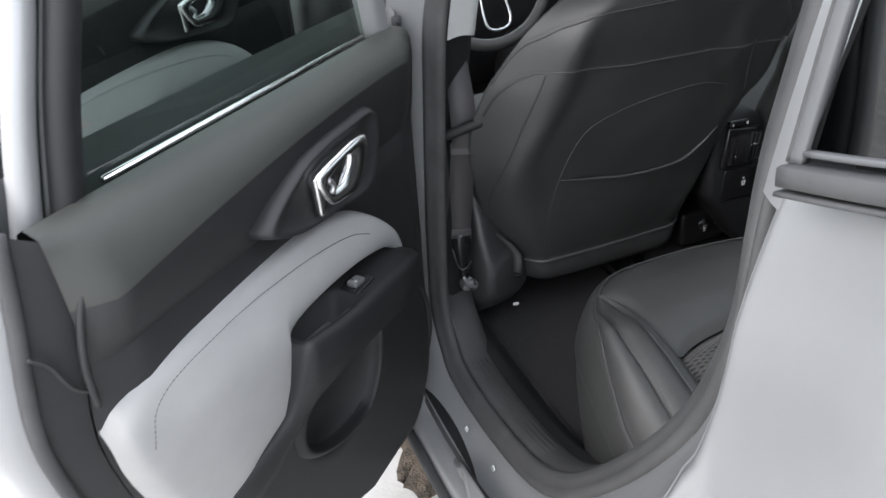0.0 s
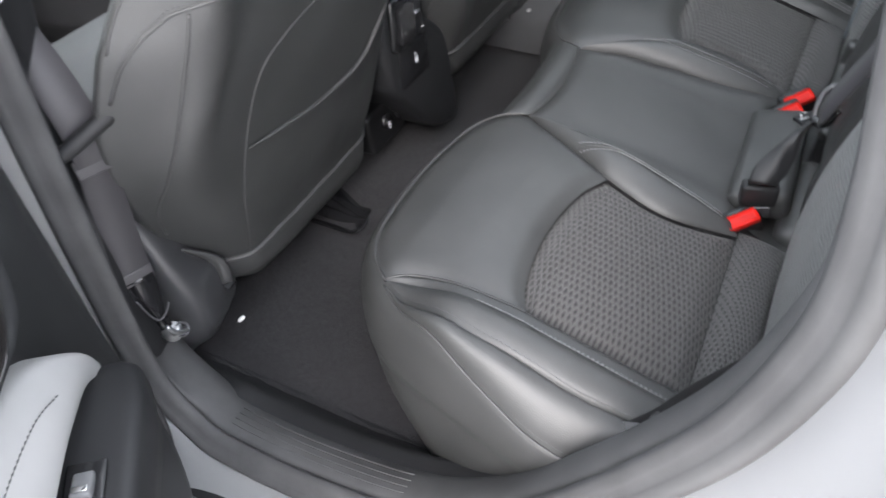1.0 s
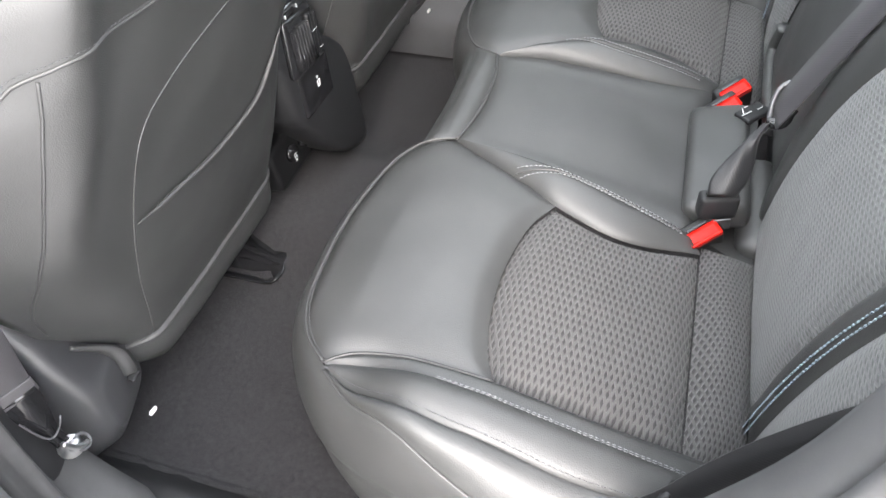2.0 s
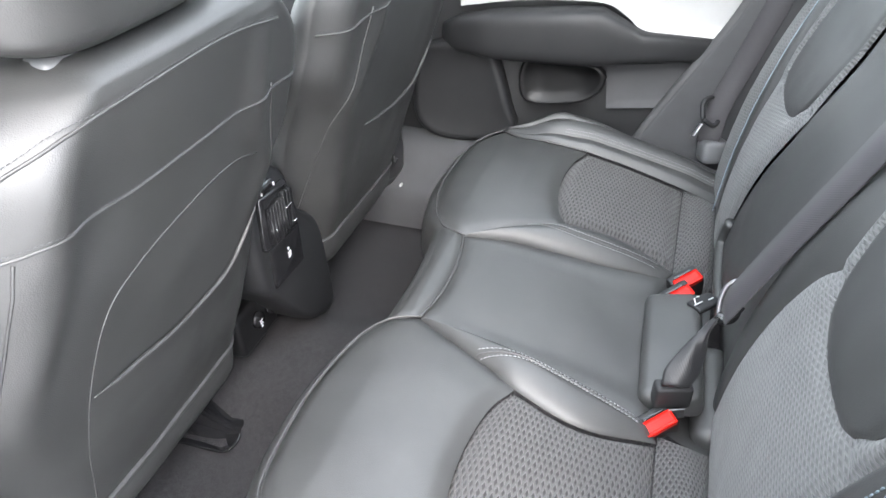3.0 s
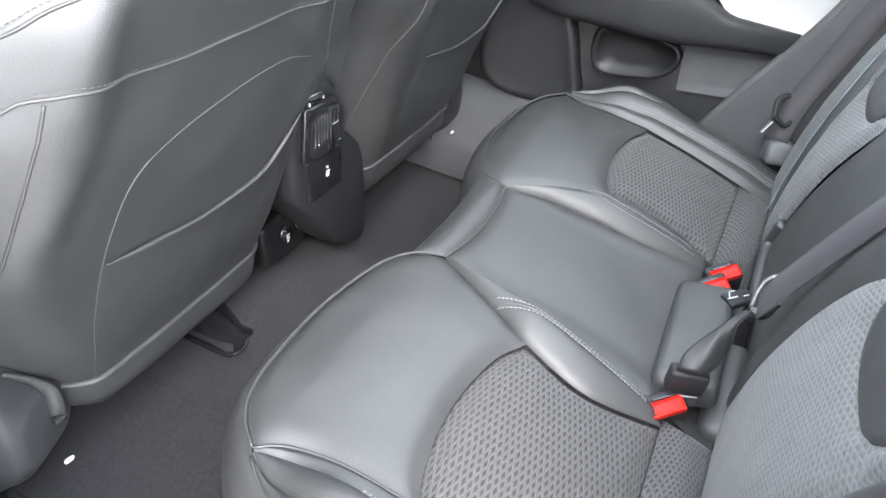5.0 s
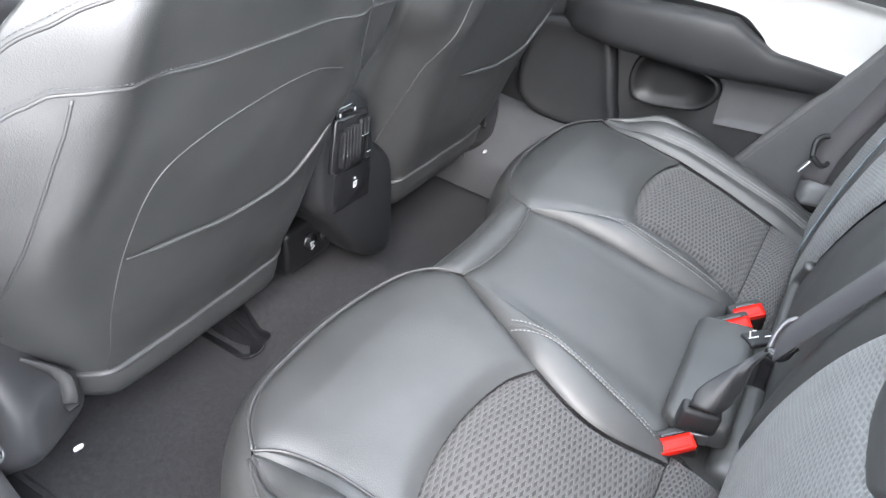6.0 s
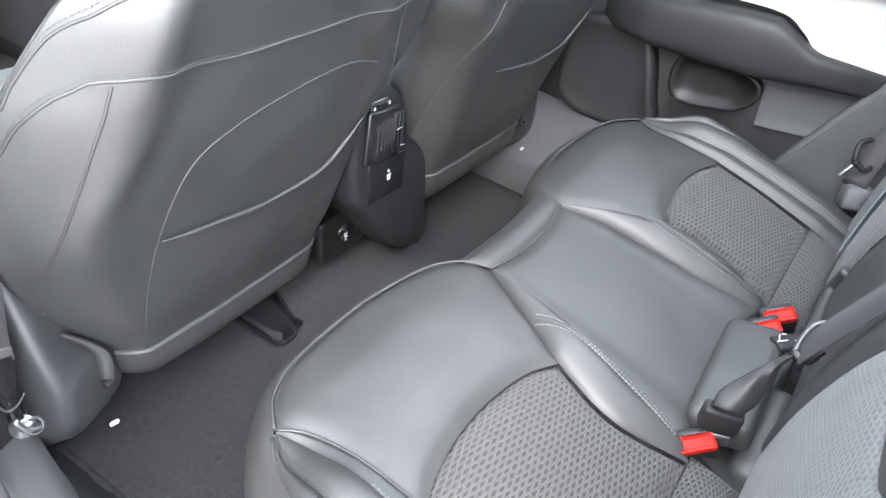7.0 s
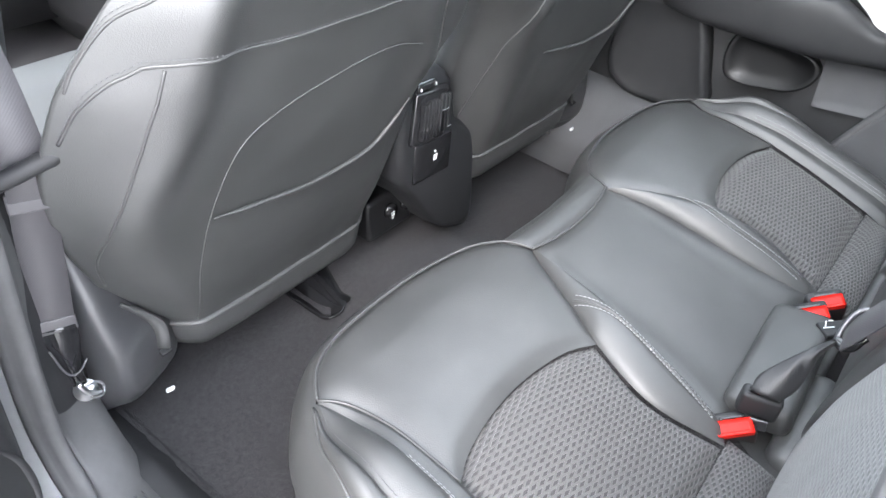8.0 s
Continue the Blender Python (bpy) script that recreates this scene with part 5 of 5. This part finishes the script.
def car_door(name, label):
    door = thing(name, label, "car door", group="open near-side doors")
    LOW = [(-0.115, 1.17), (-0.128, 0.911), (-0.136, 0.649), (-0.126, 0.53), (-0.086, 0.447), (-0.025, 0.393), (0.07, 0.368), (0.18, 0.376), (0.32, 0.43), (0.44, 0.515), (0.535, 0.64), (0.590, 0.78), (0.612, 0.90), (0.608, 0.97), (0.588, 1.06), (0.585, 1.17)]
    edge = curve(LOW, 110)
    # trim skin as a fan of rows between the two edges
    left = curve(LOW[:7], 40)
    right = curve(LOW[6:][::-1], 40)

    def skin(u, w):
        a, b = left[int(round(w * 40))], right[int(round(w * 40))]
        s, z = a[0] + (b[0] - a[0]) * u, a[1] + (b[1] - a[1]) * u
        rim = min(1.0, 12 * min(u, 1 - u, 1 - w if w > 0.5 else 1))
        z += 0.028 * (1 - w) * math.sin(math.pi * u * 0.5) if w < 0.05 else 0
        z = min(z, 1.105)
        return (s, trim_depth(s, z) * rim + 0.004, z)
    v, f = grid_data(skin, 44, 40, True)
    put("trim_panel", mesh_of("trim_panel", v, f, SOFT), door, "dark grained door trim")
    # sill of the window, rolled over; skylight on its top is in the paler skin
    rings = []
    lower = []
    for s in np.linspace(-0.115, 0.594, 44):
        fall = 0.044 * max(0.0, (s - 0.02) / 0.49) ** 1.7
        back = (1 - 0.85 * smoothstep(0.545, 0.596, s) ** 2) * (1 - 0.6 * smoothstep(-0.05, -0.115, s))
        rings.append([(s, y * (back if y > 0 else 1), z - fall * k) for y, z, k in ((-0.032, 1.15, 0), (-0.032, 1.176, 0), (-0.02, 1.184, 0), (0.0, 1.184, 0.12), (0.016, 1.182, 0.35), (0.029, 1.177, 0.65), (0.038, 1.170, 0.9), (0.043, 1.161, 1), (0.045, 1.150, 1))])
        lower.append([(s, y * back, z - fall * k) for y, z, k in ((0.045, 1.152, 1), (0.0455, 1.138, 0.95), (0.043, 1.118, 0.8), (0.039, 1.095, 0.6), (0.034, 1.070, 0.4), (0.027, 1.045, 0.2), (0.018, 1.022, 0))])
    v, f = loft(rings, closed=False)
    put("upper_roll", mesh_of("upper_roll", v, f, SOFTLIT), door, "olive grained top of the door trim, skylight put into its colour")
    v, f = loft(lower, closed=False)
    put("upper_trim", mesh_of("upper_trim", v, f, SOFT), door, "dark grained face under the window sill")
    tube("trim_edge", curve([(0.560, 0.018, 1.150), (0.588, 0.014, 1.09), (0.602, 0.012, 1.03), (0.604, 0.012, 0.975)], 24), 0.0045, SOFT, door, sides=10)
    tube("trim_notch", curve([(0.642, -0.012, 1.062), (0.628, -0.004, 1.045), (0.618, 0.004, 1.01), (0.602, 0.010, 0.994)], 24), 0.0025, SOFT, door, sides=8)
    tube("window_strip", [(-0.05, -0.035, 1.182), (0.27, -0.035, 1.182), (0.481, -0.035, 1.182)], 0.0045, CHROME, door, "bright strip at the window's foot", sides=8)
    # shell: outer skin and shut face
    shell_edge = [(-0.165, 1.20), (-0.175, 0.9), (-0.185, 0.6), (-0.18, 0.44), (-0.12, 0.33), (0.05, 0.29), (0.20, 0.285), (0.36, 0.36), (0.49, 0.46), (0.59, 0.60), (0.655, 0.76), (0.685, 0.92), (0.68, 1.02), (0.655, 1.12), (0.635, 1.20)]
    e1 = curve(shell_edge, 110)
    rim_rings = []
    for yy, k in ((0.0, 0.0), (-0.012, 0.35), (-0.03, 0.62), (-0.034, 0.8), (-0.045, 0.97), (-0.07, 1.0), (-0.10, 1.0)):
        rim_rings.append([(a[0] + (b[0] - a[0]) * k, yy, a[1] + (b[1] - a[1]) * k) for a, b in zip(edge, e1)])
    v, f = loft(rim_rings[2:], closed=False)
    put("shut_face", mesh_of("shut_face", v, f, PAINT), door, "silver painted door edge")
    v, f = loft(rim_rings[:3], closed=False)
    put("edge_cover", mesh_of("edge_cover", v, f, PLASTIC), door)
    tube("door_seal", np.array(rim_rings[2]) + (0, 0.004, 0), 0.009, RUBBER, door, "black rubber door seal", sides=10)
    left2, right2 = curve(shell_edge[:7], 30), curve(shell_edge[6:][::-1], 30)
    v, f = grid_data(lambda u, w: (left2[int(round(w * 30))][0] * (1 - u) + right2[int(round(w * 30))][0] * u, -0.10 - 0.035 * math.sin(math.pi * u) ** 0.5 * math.sin(math.pi * min(0.98, max(0.02, w))) ** 0.5, left2[int(round(w * 30))][1] * (1 - u) + right2[int(round(w * 30))][1] * u), 24, 30)
    put("outer_skin", mesh_of("outer_skin", v, f, PAINT), door)
    # window frame and pane
    fr = curve([(0.530, -0.04, 1.14), (0.495, -0.04, 1.26), (0.457, -0.04, 1.36), (0.41, -0.045, 1.47), (0.34, -0.05, 1.525), (0.15, -0.05, 1.54), (0.0, -0.05, 1.535)], 50)
    s_, u_ = frames(fr)
    rings = []
    for p, q in zip(fr, np.gradient(fr, axis=0)):
        q = q / np.linalg.norm(q)
        side = np.cross(q, (0, 1, 0))
        rings.append([p + side * a + np.array((0, b, 0)) for a, b in ((-0.026, 0.0), (-0.024, 0.016), (-0.014, 0.022), (0.002, 0.018), (0.008, 0.008), (0.011, 0.0), (0.012, -0.03), (0.0, -0.045), (-0.026, -0.03))])
    v, f = loft(rings)
    wf = put("window_frame", mesh_of("window_frame", v, f, PLASTIC), door, "dark window frame")
    tube("frame_seal", fr + np.array((0.021, -0.008, 0.0)), 0.009, RUBBER, wf, sides=10)
    tube("frame_skin", fr + np.array((0.044, -0.016, 0.0)), 0.016, PAINT, door, sides=12)
    front_bar = curve([(-0.10, -0.04, 1.17), (-0.06, -0.045, 1.36), (-0.02, -0.05, 1.53)], 20)
    tube("front_frame", front_bar, 0.026, PAINT, door, sides=10)
    v, f = grid_data(lambda u, w: (-0.09 + 0.05 * w + (0.66 - 0.24 * w ** 1.5) * u, -0.045, 1.16 + 0.37 * w), 8, 8)
    pane = put("window_pane", mesh_of("window_pane", v, f, DOORGLASS), door, "green tinted window pane")
    pane.visible_shadow = False
    # pale pad
    top = [(0.612, 0.945), (0.592, 0.978), (0.55, 0.998), (0.437, 1.008), (0.323, 1.009), (0.2, 1.003), (0.11, 0.970), (0.05, 0.905), (0.022, 0.835)]
    low = [(0.53, 0.695), (0.48, 0.70), (0.42, 0.735), (0.352, 0.757), (0.328, 0.81), (0.352, 0.890), (0.22, 0.903), (0.09, 0.885), (0.024, 0.826)]
    end = [(0.53, 0.695), (0.578, 0.765), (0.606, 0.86), (0.612, 0.945)]

    def face(s, z):
        return (s, 0.030 + 0.030 * smoothstep(1.02, 0.90, z) - 0.020 * smoothstep(0.45, 0.62, s), z)
    panel("armrest_pad", (low, top, end, [low[-1], top[-1]]), face, PAD, door, puff=0.014, seam=0.026, width=0.010, sign=-1, label="pale grey leather door pad")
    stitches("pad_stitching", [line_on(face, [(0.585, 0.905), (0.56, 0.945), (0.50, 0.968), (0.41, 0.976), (0.28, 0.970), (0.18, 0.955), (0.13, 0.935)], 90, 0.0135, sign=-1)], GREYPLASTIC, door, r=0.0008)
    # armrest with grip and switch
    rings = []
    for s, zt, zb, dep, dip in ((0.028, 0.845, 0.825, 0.070, 0), (0.034, 0.858, 0.805, 0.090, 0), (0.05, 0.868, 0.79, 0.104, 0), (0.1, 0.880, 0.782, 0.114, 0), (0.2, 0.889, 0.795, 0.117, 0), (0.232, 0.890, 0.797, 0.117, 0), (0.236, 0.890, 0.797, 0.117, 0.046), (0.29, 0.895, 0.797, 0.115, 0.05), (0.345, 0.900, 0.785, 0.108, 0.046), (0.350, 0.900, 0.782, 0.106, 0), (0.358, 0.890, 0.775, 0.102, 0), (0.37, 0.83, 0.755, 0.088, 0), (0.39, 0.785, 0.735, 0.080, 0), (0.43, 0.765, 0.70, 0.074, 0), (0.50, 0.742, 0.66, 0.062, 0), (0.56, 0.73, 0.66, 0.03, 0)):
        ins = min(0.046, 0.5 * dep)
        sec = [(0.0, zb), (0.5 * dep, zb), (0.85 * dep, zb + 0.006), (0.97 * dep, zb + 0.2 * (zt - zb)), (dep, zb + 0.5 * (zt - zb)), (dep, zt - 0.012), (dep - 0.003, zt - 0.003), (dep - 0.010, zt), (dep - 0.016, zt - 0.001), (dep - 0.019, zt - 0.001 - dip), (0.6 * dep, zt - 0.001 - dip), (ins + 0.002, zt - 0.001 - dip), (ins, zt), (0.02, zt), (0.0, zt)]
        rings.append([(s, y, z) for y, z in sec])
    v, f = loft(rings)
    arm = put("armrest", mesh_of("armrest", v, f, PLASTIC), door, "black plastic armrest with a pull recess")
    box_part("recess_floor", (0.100, 0.050, 0.004), pose(0.290, 0.072, 0.846, 0, -6, 0), GREYPLASTIC, arm, r=0.0015)
    box_part("recess_wall", (0.094, 0.004, 0.036), pose(0.290, 0.094, 0.868, 6, -6, 0), GREYPLASTIC, arm, r=0.0015)
    sw = box_part("switch_panel", (0.046, 0.034, 0.006), pose(0.195, 0.076, 0.8895, 0, 2, 0), GLOSS, door, r=0.002)
    box_part("window_switch", (0.026, 0.018, 0.009), pose(0.197, 0.076, 0.8945, 0, -8, 0), GREYPLASTIC, sw, "window switch with a bright tip", r=0.003)
    box_part("switch_tip", (0.006, 0.013, 0.003), pose(0.203, 0.076, 0.900, 0, -8, 0), CHROME, sw, r=0.001)
    # inside handle
    bez = [(0.056, 1.107), (0.128, 1.110), (0.212, 1.102), (0.271, 1.078), (0.305, 1.056), (0.318, 1.036), (0.257, 1.010), (0.176, 1.001), (0.085, 0.997), (0.052, 1.05)]
    bez = [(a + 0.024, b + 0.014) for a, b in bez]
    bl = curve(bez, 70, closed=True)[:-1]
    ctr = np.array((0.174, 1.066))
    rings = [[(ctr[0] + (a - ctr[0]) * k, y, ctr[1] + (b - ctr[1]) * k) for a, b in bl] for k, y in ((1.08, 0.010), (1.04, 0.046), (1.0, 0.060), (0.95, 0.062), (0.90, 0.058), (0.7, 0.053), (0.4, 0.052), (0.02, 0.051))]
    v, f = loft(rings)
    put("handle_bezel", mesh_of("handle_bezel", v, f, SOFT), door, "dark bezel round the inside handle")
    outer = curve([(0.222, 1.074), (0.164, 1.089), (0.105, 1.092), (0.092, 1.075), (0.103, 1.040), (0.129, 1.017), (0.165, 1.017), (0.200, 1.026)], 64, closed=True)[:-1]
    inner = curve([(0.200, 1.064), (0.172, 1.0745), (0.148, 1.079), (0.142, 1.071), (0.149, 1.057), (0.164, 1.046), (0.181, 1.043), (0.197, 1.046)], 64, closed=True)[:-1]
    rings = []
    for y, k in ((0.034, -0.02), (0.046, 0.0), (0.051, 0.12), (0.053, 0.3), (0.053, 0.7), (0.050, 0.92), (0.046, 1.0), (0.034, 1.0)):
        rings.append([(p[0] + (q[0] - p[0]) * k + 0.024, y + 0.02, p[1] + (q[1] - p[1]) * k + 0.014) for p, q in zip(outer, inner)])
    v, f = loft(rings, caps=False)
    grip = put("inside_handle", mesh_of("inside_handle", v, f, CHROME), door, "satin chrome inside door handle")
    box_part("handle_post", (0.014, 0.012, 0.060), pose(0.240, 0.062, 1.060, 0, 4, 0), CHROME, grip, r=0.004)
    tube("lock_lever", curve([(0.220, 0.066, 1.076), (0.212, 0.068, 1.064), (0.216, 0.068, 1.054)], 8), 0.0045, STEEL, grip)
    # lower pocket, a bowl with a raised rim
    pocket = [(0.086, 0.76), (0.098, 0.70), (0.109, 0.645), (0.140, 0.593), (0.175, 0.580), (0.253, 0.590), (0.314, 0.625), (0.335, 0.666), (0.317, 0.712), (0.242, 0.738), (0.165, 0.765), (0.11, 0.785)]
    bl = curve(pocket, 80, closed=True)[:-1]
    ctr = np.array((0.205, 0.675))
    rings = [[(ctr[0] + (a - ctr[0]) * k, y, ctr[1] + (b - ctr[1]) * k) for a, b in bl] for k, y in ((1.16, 0.026), (1.10, 0.040), (1.04, 0.046), (1.0, 0.047), (0.975, 0.045), (0.96, 0.038), (0.90, 0.014), (0.5, 0.008), (0.02, 0.008))]
    v, f = loft(rings)
    pk = put("map_pocket", mesh_of("map_pocket", v, f, PLASTIC), door, "black plastic door pocket")
    tube("pocket_fold", curve([(0.24, 0.012, 0.725), (0.245, 0.013, 0.68), (0.262, 0.014, 0.612)], 16), 0.008, PLASTIC, pk)
    # recess along the door's edge and its screw
    tube("speaker_ring", curve([(-0.05, 0.030, 0.73), (-0.082, 0.034, 0.66), (-0.092, 0.034, 0.58), (-0.075, 0.032, 0.52), (-0.045, 0.030, 0.50)], 30), [0.002 + 0.005 * math.sin(math.pi * t) for t in np.linspace(0, 1, 31)], SOFT, door)
    cyl_part("edge_screw", 0.006, 0.006, pose(0.665, -0.046, 0.89, 90, 0, 0), STEEL, door, segs=12)
    return door


DOOR = Matrix(((-0.76, 0.65, 0, -0.877), (-0.65, -0.76, 0, -0.004), (0, 0, 1, 0), (0, 0, 0, 1)))
rear_door = car_door("rear_door", "open silver rear door with pale grey armrest pad")
rear_door.matrix_world = DOOR
FRONT_DOOR = Matrix.Translation((-0.8945, 0.9953, -0.1164)) @ DOOR.to_3x3().to_4x4() @ Matrix.Diagonal((1.25, 1, 1.12, 1))
front = copy_thing(rear_door, FRONT_DOOR)
front.name = "front_door"
tagged(front, "open silver front door seen through the rear window")

# ---- far rear door, closed ----
far = thing("far_rear_door", "closed far rear door with pale grey pad", "car door")


def far_face(y, z):
    return (0.70 + 0.02 * math.sin(3 * (z - 0.5)) + 0.015 * smoothstep(0.8, 0.5, z), y, z)


v, f = grid_data(lambda u, w: far_face(0.13 - 0.85 * u, 0.45 + 0.64 * w), 30, 30)
put("trim_panel", mesh_of("trim_panel", v, f, SOFT), far)
panel("door_pad", ([(-0.06, 0.965), (-0.2, 0.99), (-0.37, 1.0), (-0.43, 0.975), (-0.48, 0.948), (-0.66, 0.945)], [(-0.06, 1.075), (-0.66, 1.085)], [(-0.06, 0.965), (-0.06, 1.075)], [(-0.66, 0.945), (-0.66, 1.085)]), lambda y, z: (far_face(y, z)[0] - 0.012, y, z), PAD, far, puff=0.010, seam=0.012, sign=1, label="pale grey leather door pad")
rings = []
for y, zt, zb, dep in ((-0.02, 0.925, 0.885, 0.03), (-0.06, 0.948, 0.872, 0.07), (-0.15, 0.970, 0.865, 0.082), (-0.3, 0.990, 0.868, 0.082), (-0.38, 0.994, 0.872, 0.078), (-0.43, 0.968, 0.878, 0.062), (-0.47, 0.948, 0.885, 0.052), (-0.66, 0.946, 0.905, 0.035)):
    rings.append([(0.715 - dep * (0.5 + 0.5 * math.copysign(abs(math.cos(a)) ** 0.5, math.cos(a))), y, (zt + zb) / 2 + (zt - zb) / 2 * math.copysign(abs(math.sin(a)) ** 0.6, math.sin(a))) for a in np.linspace(0, 2 * math.pi, 36, endpoint=False)])
v, f = loft(rings)
put("armrest", mesh_of("armrest", v, f, PLASTIC), far, "black plastic armrest")
rings = []
for k, x in ((1.0, 0.71), (1.0, 0.672), (0.93, 0.664), (0.85, 0.668), (0.5, 0.672), (0.1, 0.673)):
    o = curve([(0.045, 0.80), (0.02, 0.87), (-0.11, 0.893), (-0.15, 0.86), (-0.19, 0.74), (-0.20, 0.685), (-0.10, 0.648), (0.0, 0.652), (0.045, 0.70)], 60, closed=True)[:-1]
    c = o.mean(axis=0)
    rings.append([(x, c[0] + (a - c[0]) * k, c[1] + (b - c[1]) * k) for a, b in o])
v, f = loft(rings)
put("speaker_pod", mesh_of("speaker_pod", v, f, PLASTIC), far, "rounded dark speaker pod")
rings = []
for k, x in ((1.0, 0.71), (1.0, 0.694), (0.94, 0.688), (0.86, 0.70), (0.4, 0.702)):
    o = curve([(-0.22, 0.86), (-0.36, 0.862), (-0.40, 0.84), (-0.39, 0.80), (-0.34, 0.77), (-0.22, 0.76)], 40, closed=True)[:-1]
    c = o.mean(axis=0)
    rings.append([(x, c[0] + (a - c[0]) * k, c[1] + (b - c[1]) * k) for a, b in o])
v, f = loft(rings)
# blackest plastic here: the armrest's shadow on the cup is in its colour
put("pull_cup", mesh_of("pull_cup", v, f, CONSOLE), far)
panel("lower_insert", ([(-0.41, 0.76), (-0.68, 0.80)], [(-0.40, 0.86), (-0.68, 0.905)], [(-0.41, 0.76), (-0.40, 0.86)], [(-0.68, 0.80), (-0.68, 0.905)]), lambda y, z: (far_face(y, z)[0] - 0.006, y, z), DOORCLOTH, far, puff=0.004, seam=0.006, steps=24, sign=1)
tube("door_seal", curve([(0.680, far_edge(0.66), 0.66), (0.680, far_edge(0.75), 0.75), (0.680, far_edge(0.85), 0.85), (0.678, far_edge(1.0), 1.0), (0.668, far_edge(1.2), 1.2), (0.63, far_edge(1.42), 1.42)], 40), 0.011, RUBBER, far, sides=10)
prof = curve([(0.555, 0.44), (0.560, 0.50), (0.568, 0.530), (0.582, 0.548), (0.612, 0.585), (0.640, 0.625), (0.665, 0.642), (0.70, 0.648)], 24)
v, f = loft([[(x + 0.012 * smoothstep(0.0, -0.2, y), y, z) for x, z in prof] for y in np.linspace(0.30, -0.30, 24)], closed=False)
tagged(put("far_sill_cover", mesh_of("far_sill_cover", v, f, DOORCLOTH)), "grey plastic sill cover at the far door", "sill cover", kind="structure")

# ---- dashboard and wheel, far in front ----
dash = thing("dashboard", "black dashboard under the windscreen", "dashboard")
rings = []
for x in np.linspace(-0.72, 0.72, 24):
    rings.append([(x, y, z) for y, z in ((1.7, 1.0), (1.3, 1.06), (1.12, 1.05), (1.05, 1.0), (1.04, 0.92), (1.10, 0.8), (1.2, 0.6), (1.7, 0.55))])
v, f = loft(rings)
put("dash_top", mesh_of("dash_top", v, f, SOFT), dash)
wheel = thing("steering_wheel", "black leather steering wheel", "steering wheel")
ww = [(0.185 * math.cos(a), 0, 0.185 * math.sin(a)) for a in np.linspace(0, 2 * math.pi, 49)]
tube("rim", np.array(ww), 0.016, LEATHER, wheel, sides=12)
for a in (0, 180, 270):
    box_part("spoke", (0.17, 0.025, 0.04), pose(0, 0, 0, 0, a, 0) @ pose(0.09, 0.01, 0), PLASTIC, wheel, r=0.01)
box_part("hub", (0.13, 0.05, 0.12), pose(0, 0.0, 0), PLASTIC, wheel, r=0.03)
bezel = curve([(-0.012, -0.022, -0.06), (-0.010, -0.022, -0.11), (0.000, -0.022, -0.143), (0.030, -0.022, -0.150), (0.058, -0.022, -0.140), (0.066, -0.022, -0.115), (0.055, -0.022, -0.06)], 40)
tube("spoke_bezel", [(x - 0.02, y, z) for x, y, z in bezel], 0.0035, CHROME, wheel, "satin chrome spoke bezel", sides=10)
wheel.matrix_world = pose(-0.315, 0.75, 1.08, -22, 0, 0)
# far front door skin
fd = thing("far_front_door", "closed far front door in dark trim", "car door")
v, f = grid_data(lambda u, w: (0.72, 1.2 - 1.05 * u, 0.45 + 0.63 * w), 8, 8)
put("trim_panel", mesh_of("trim_panel", v, f, SOFT), fd)
hl = curve([(0.70, 0.62, 1.00), (0.695, 0.60, 1.04), (0.69, 0.66, 1.06), (0.69, 0.73, 1.05), (0.695, 0.72, 1.0), (0.70, 0.66, 0.99)], 40)
tube("inside_handle", hl, 0.008, CHROME, fd, "satin chrome handle", sides=10)
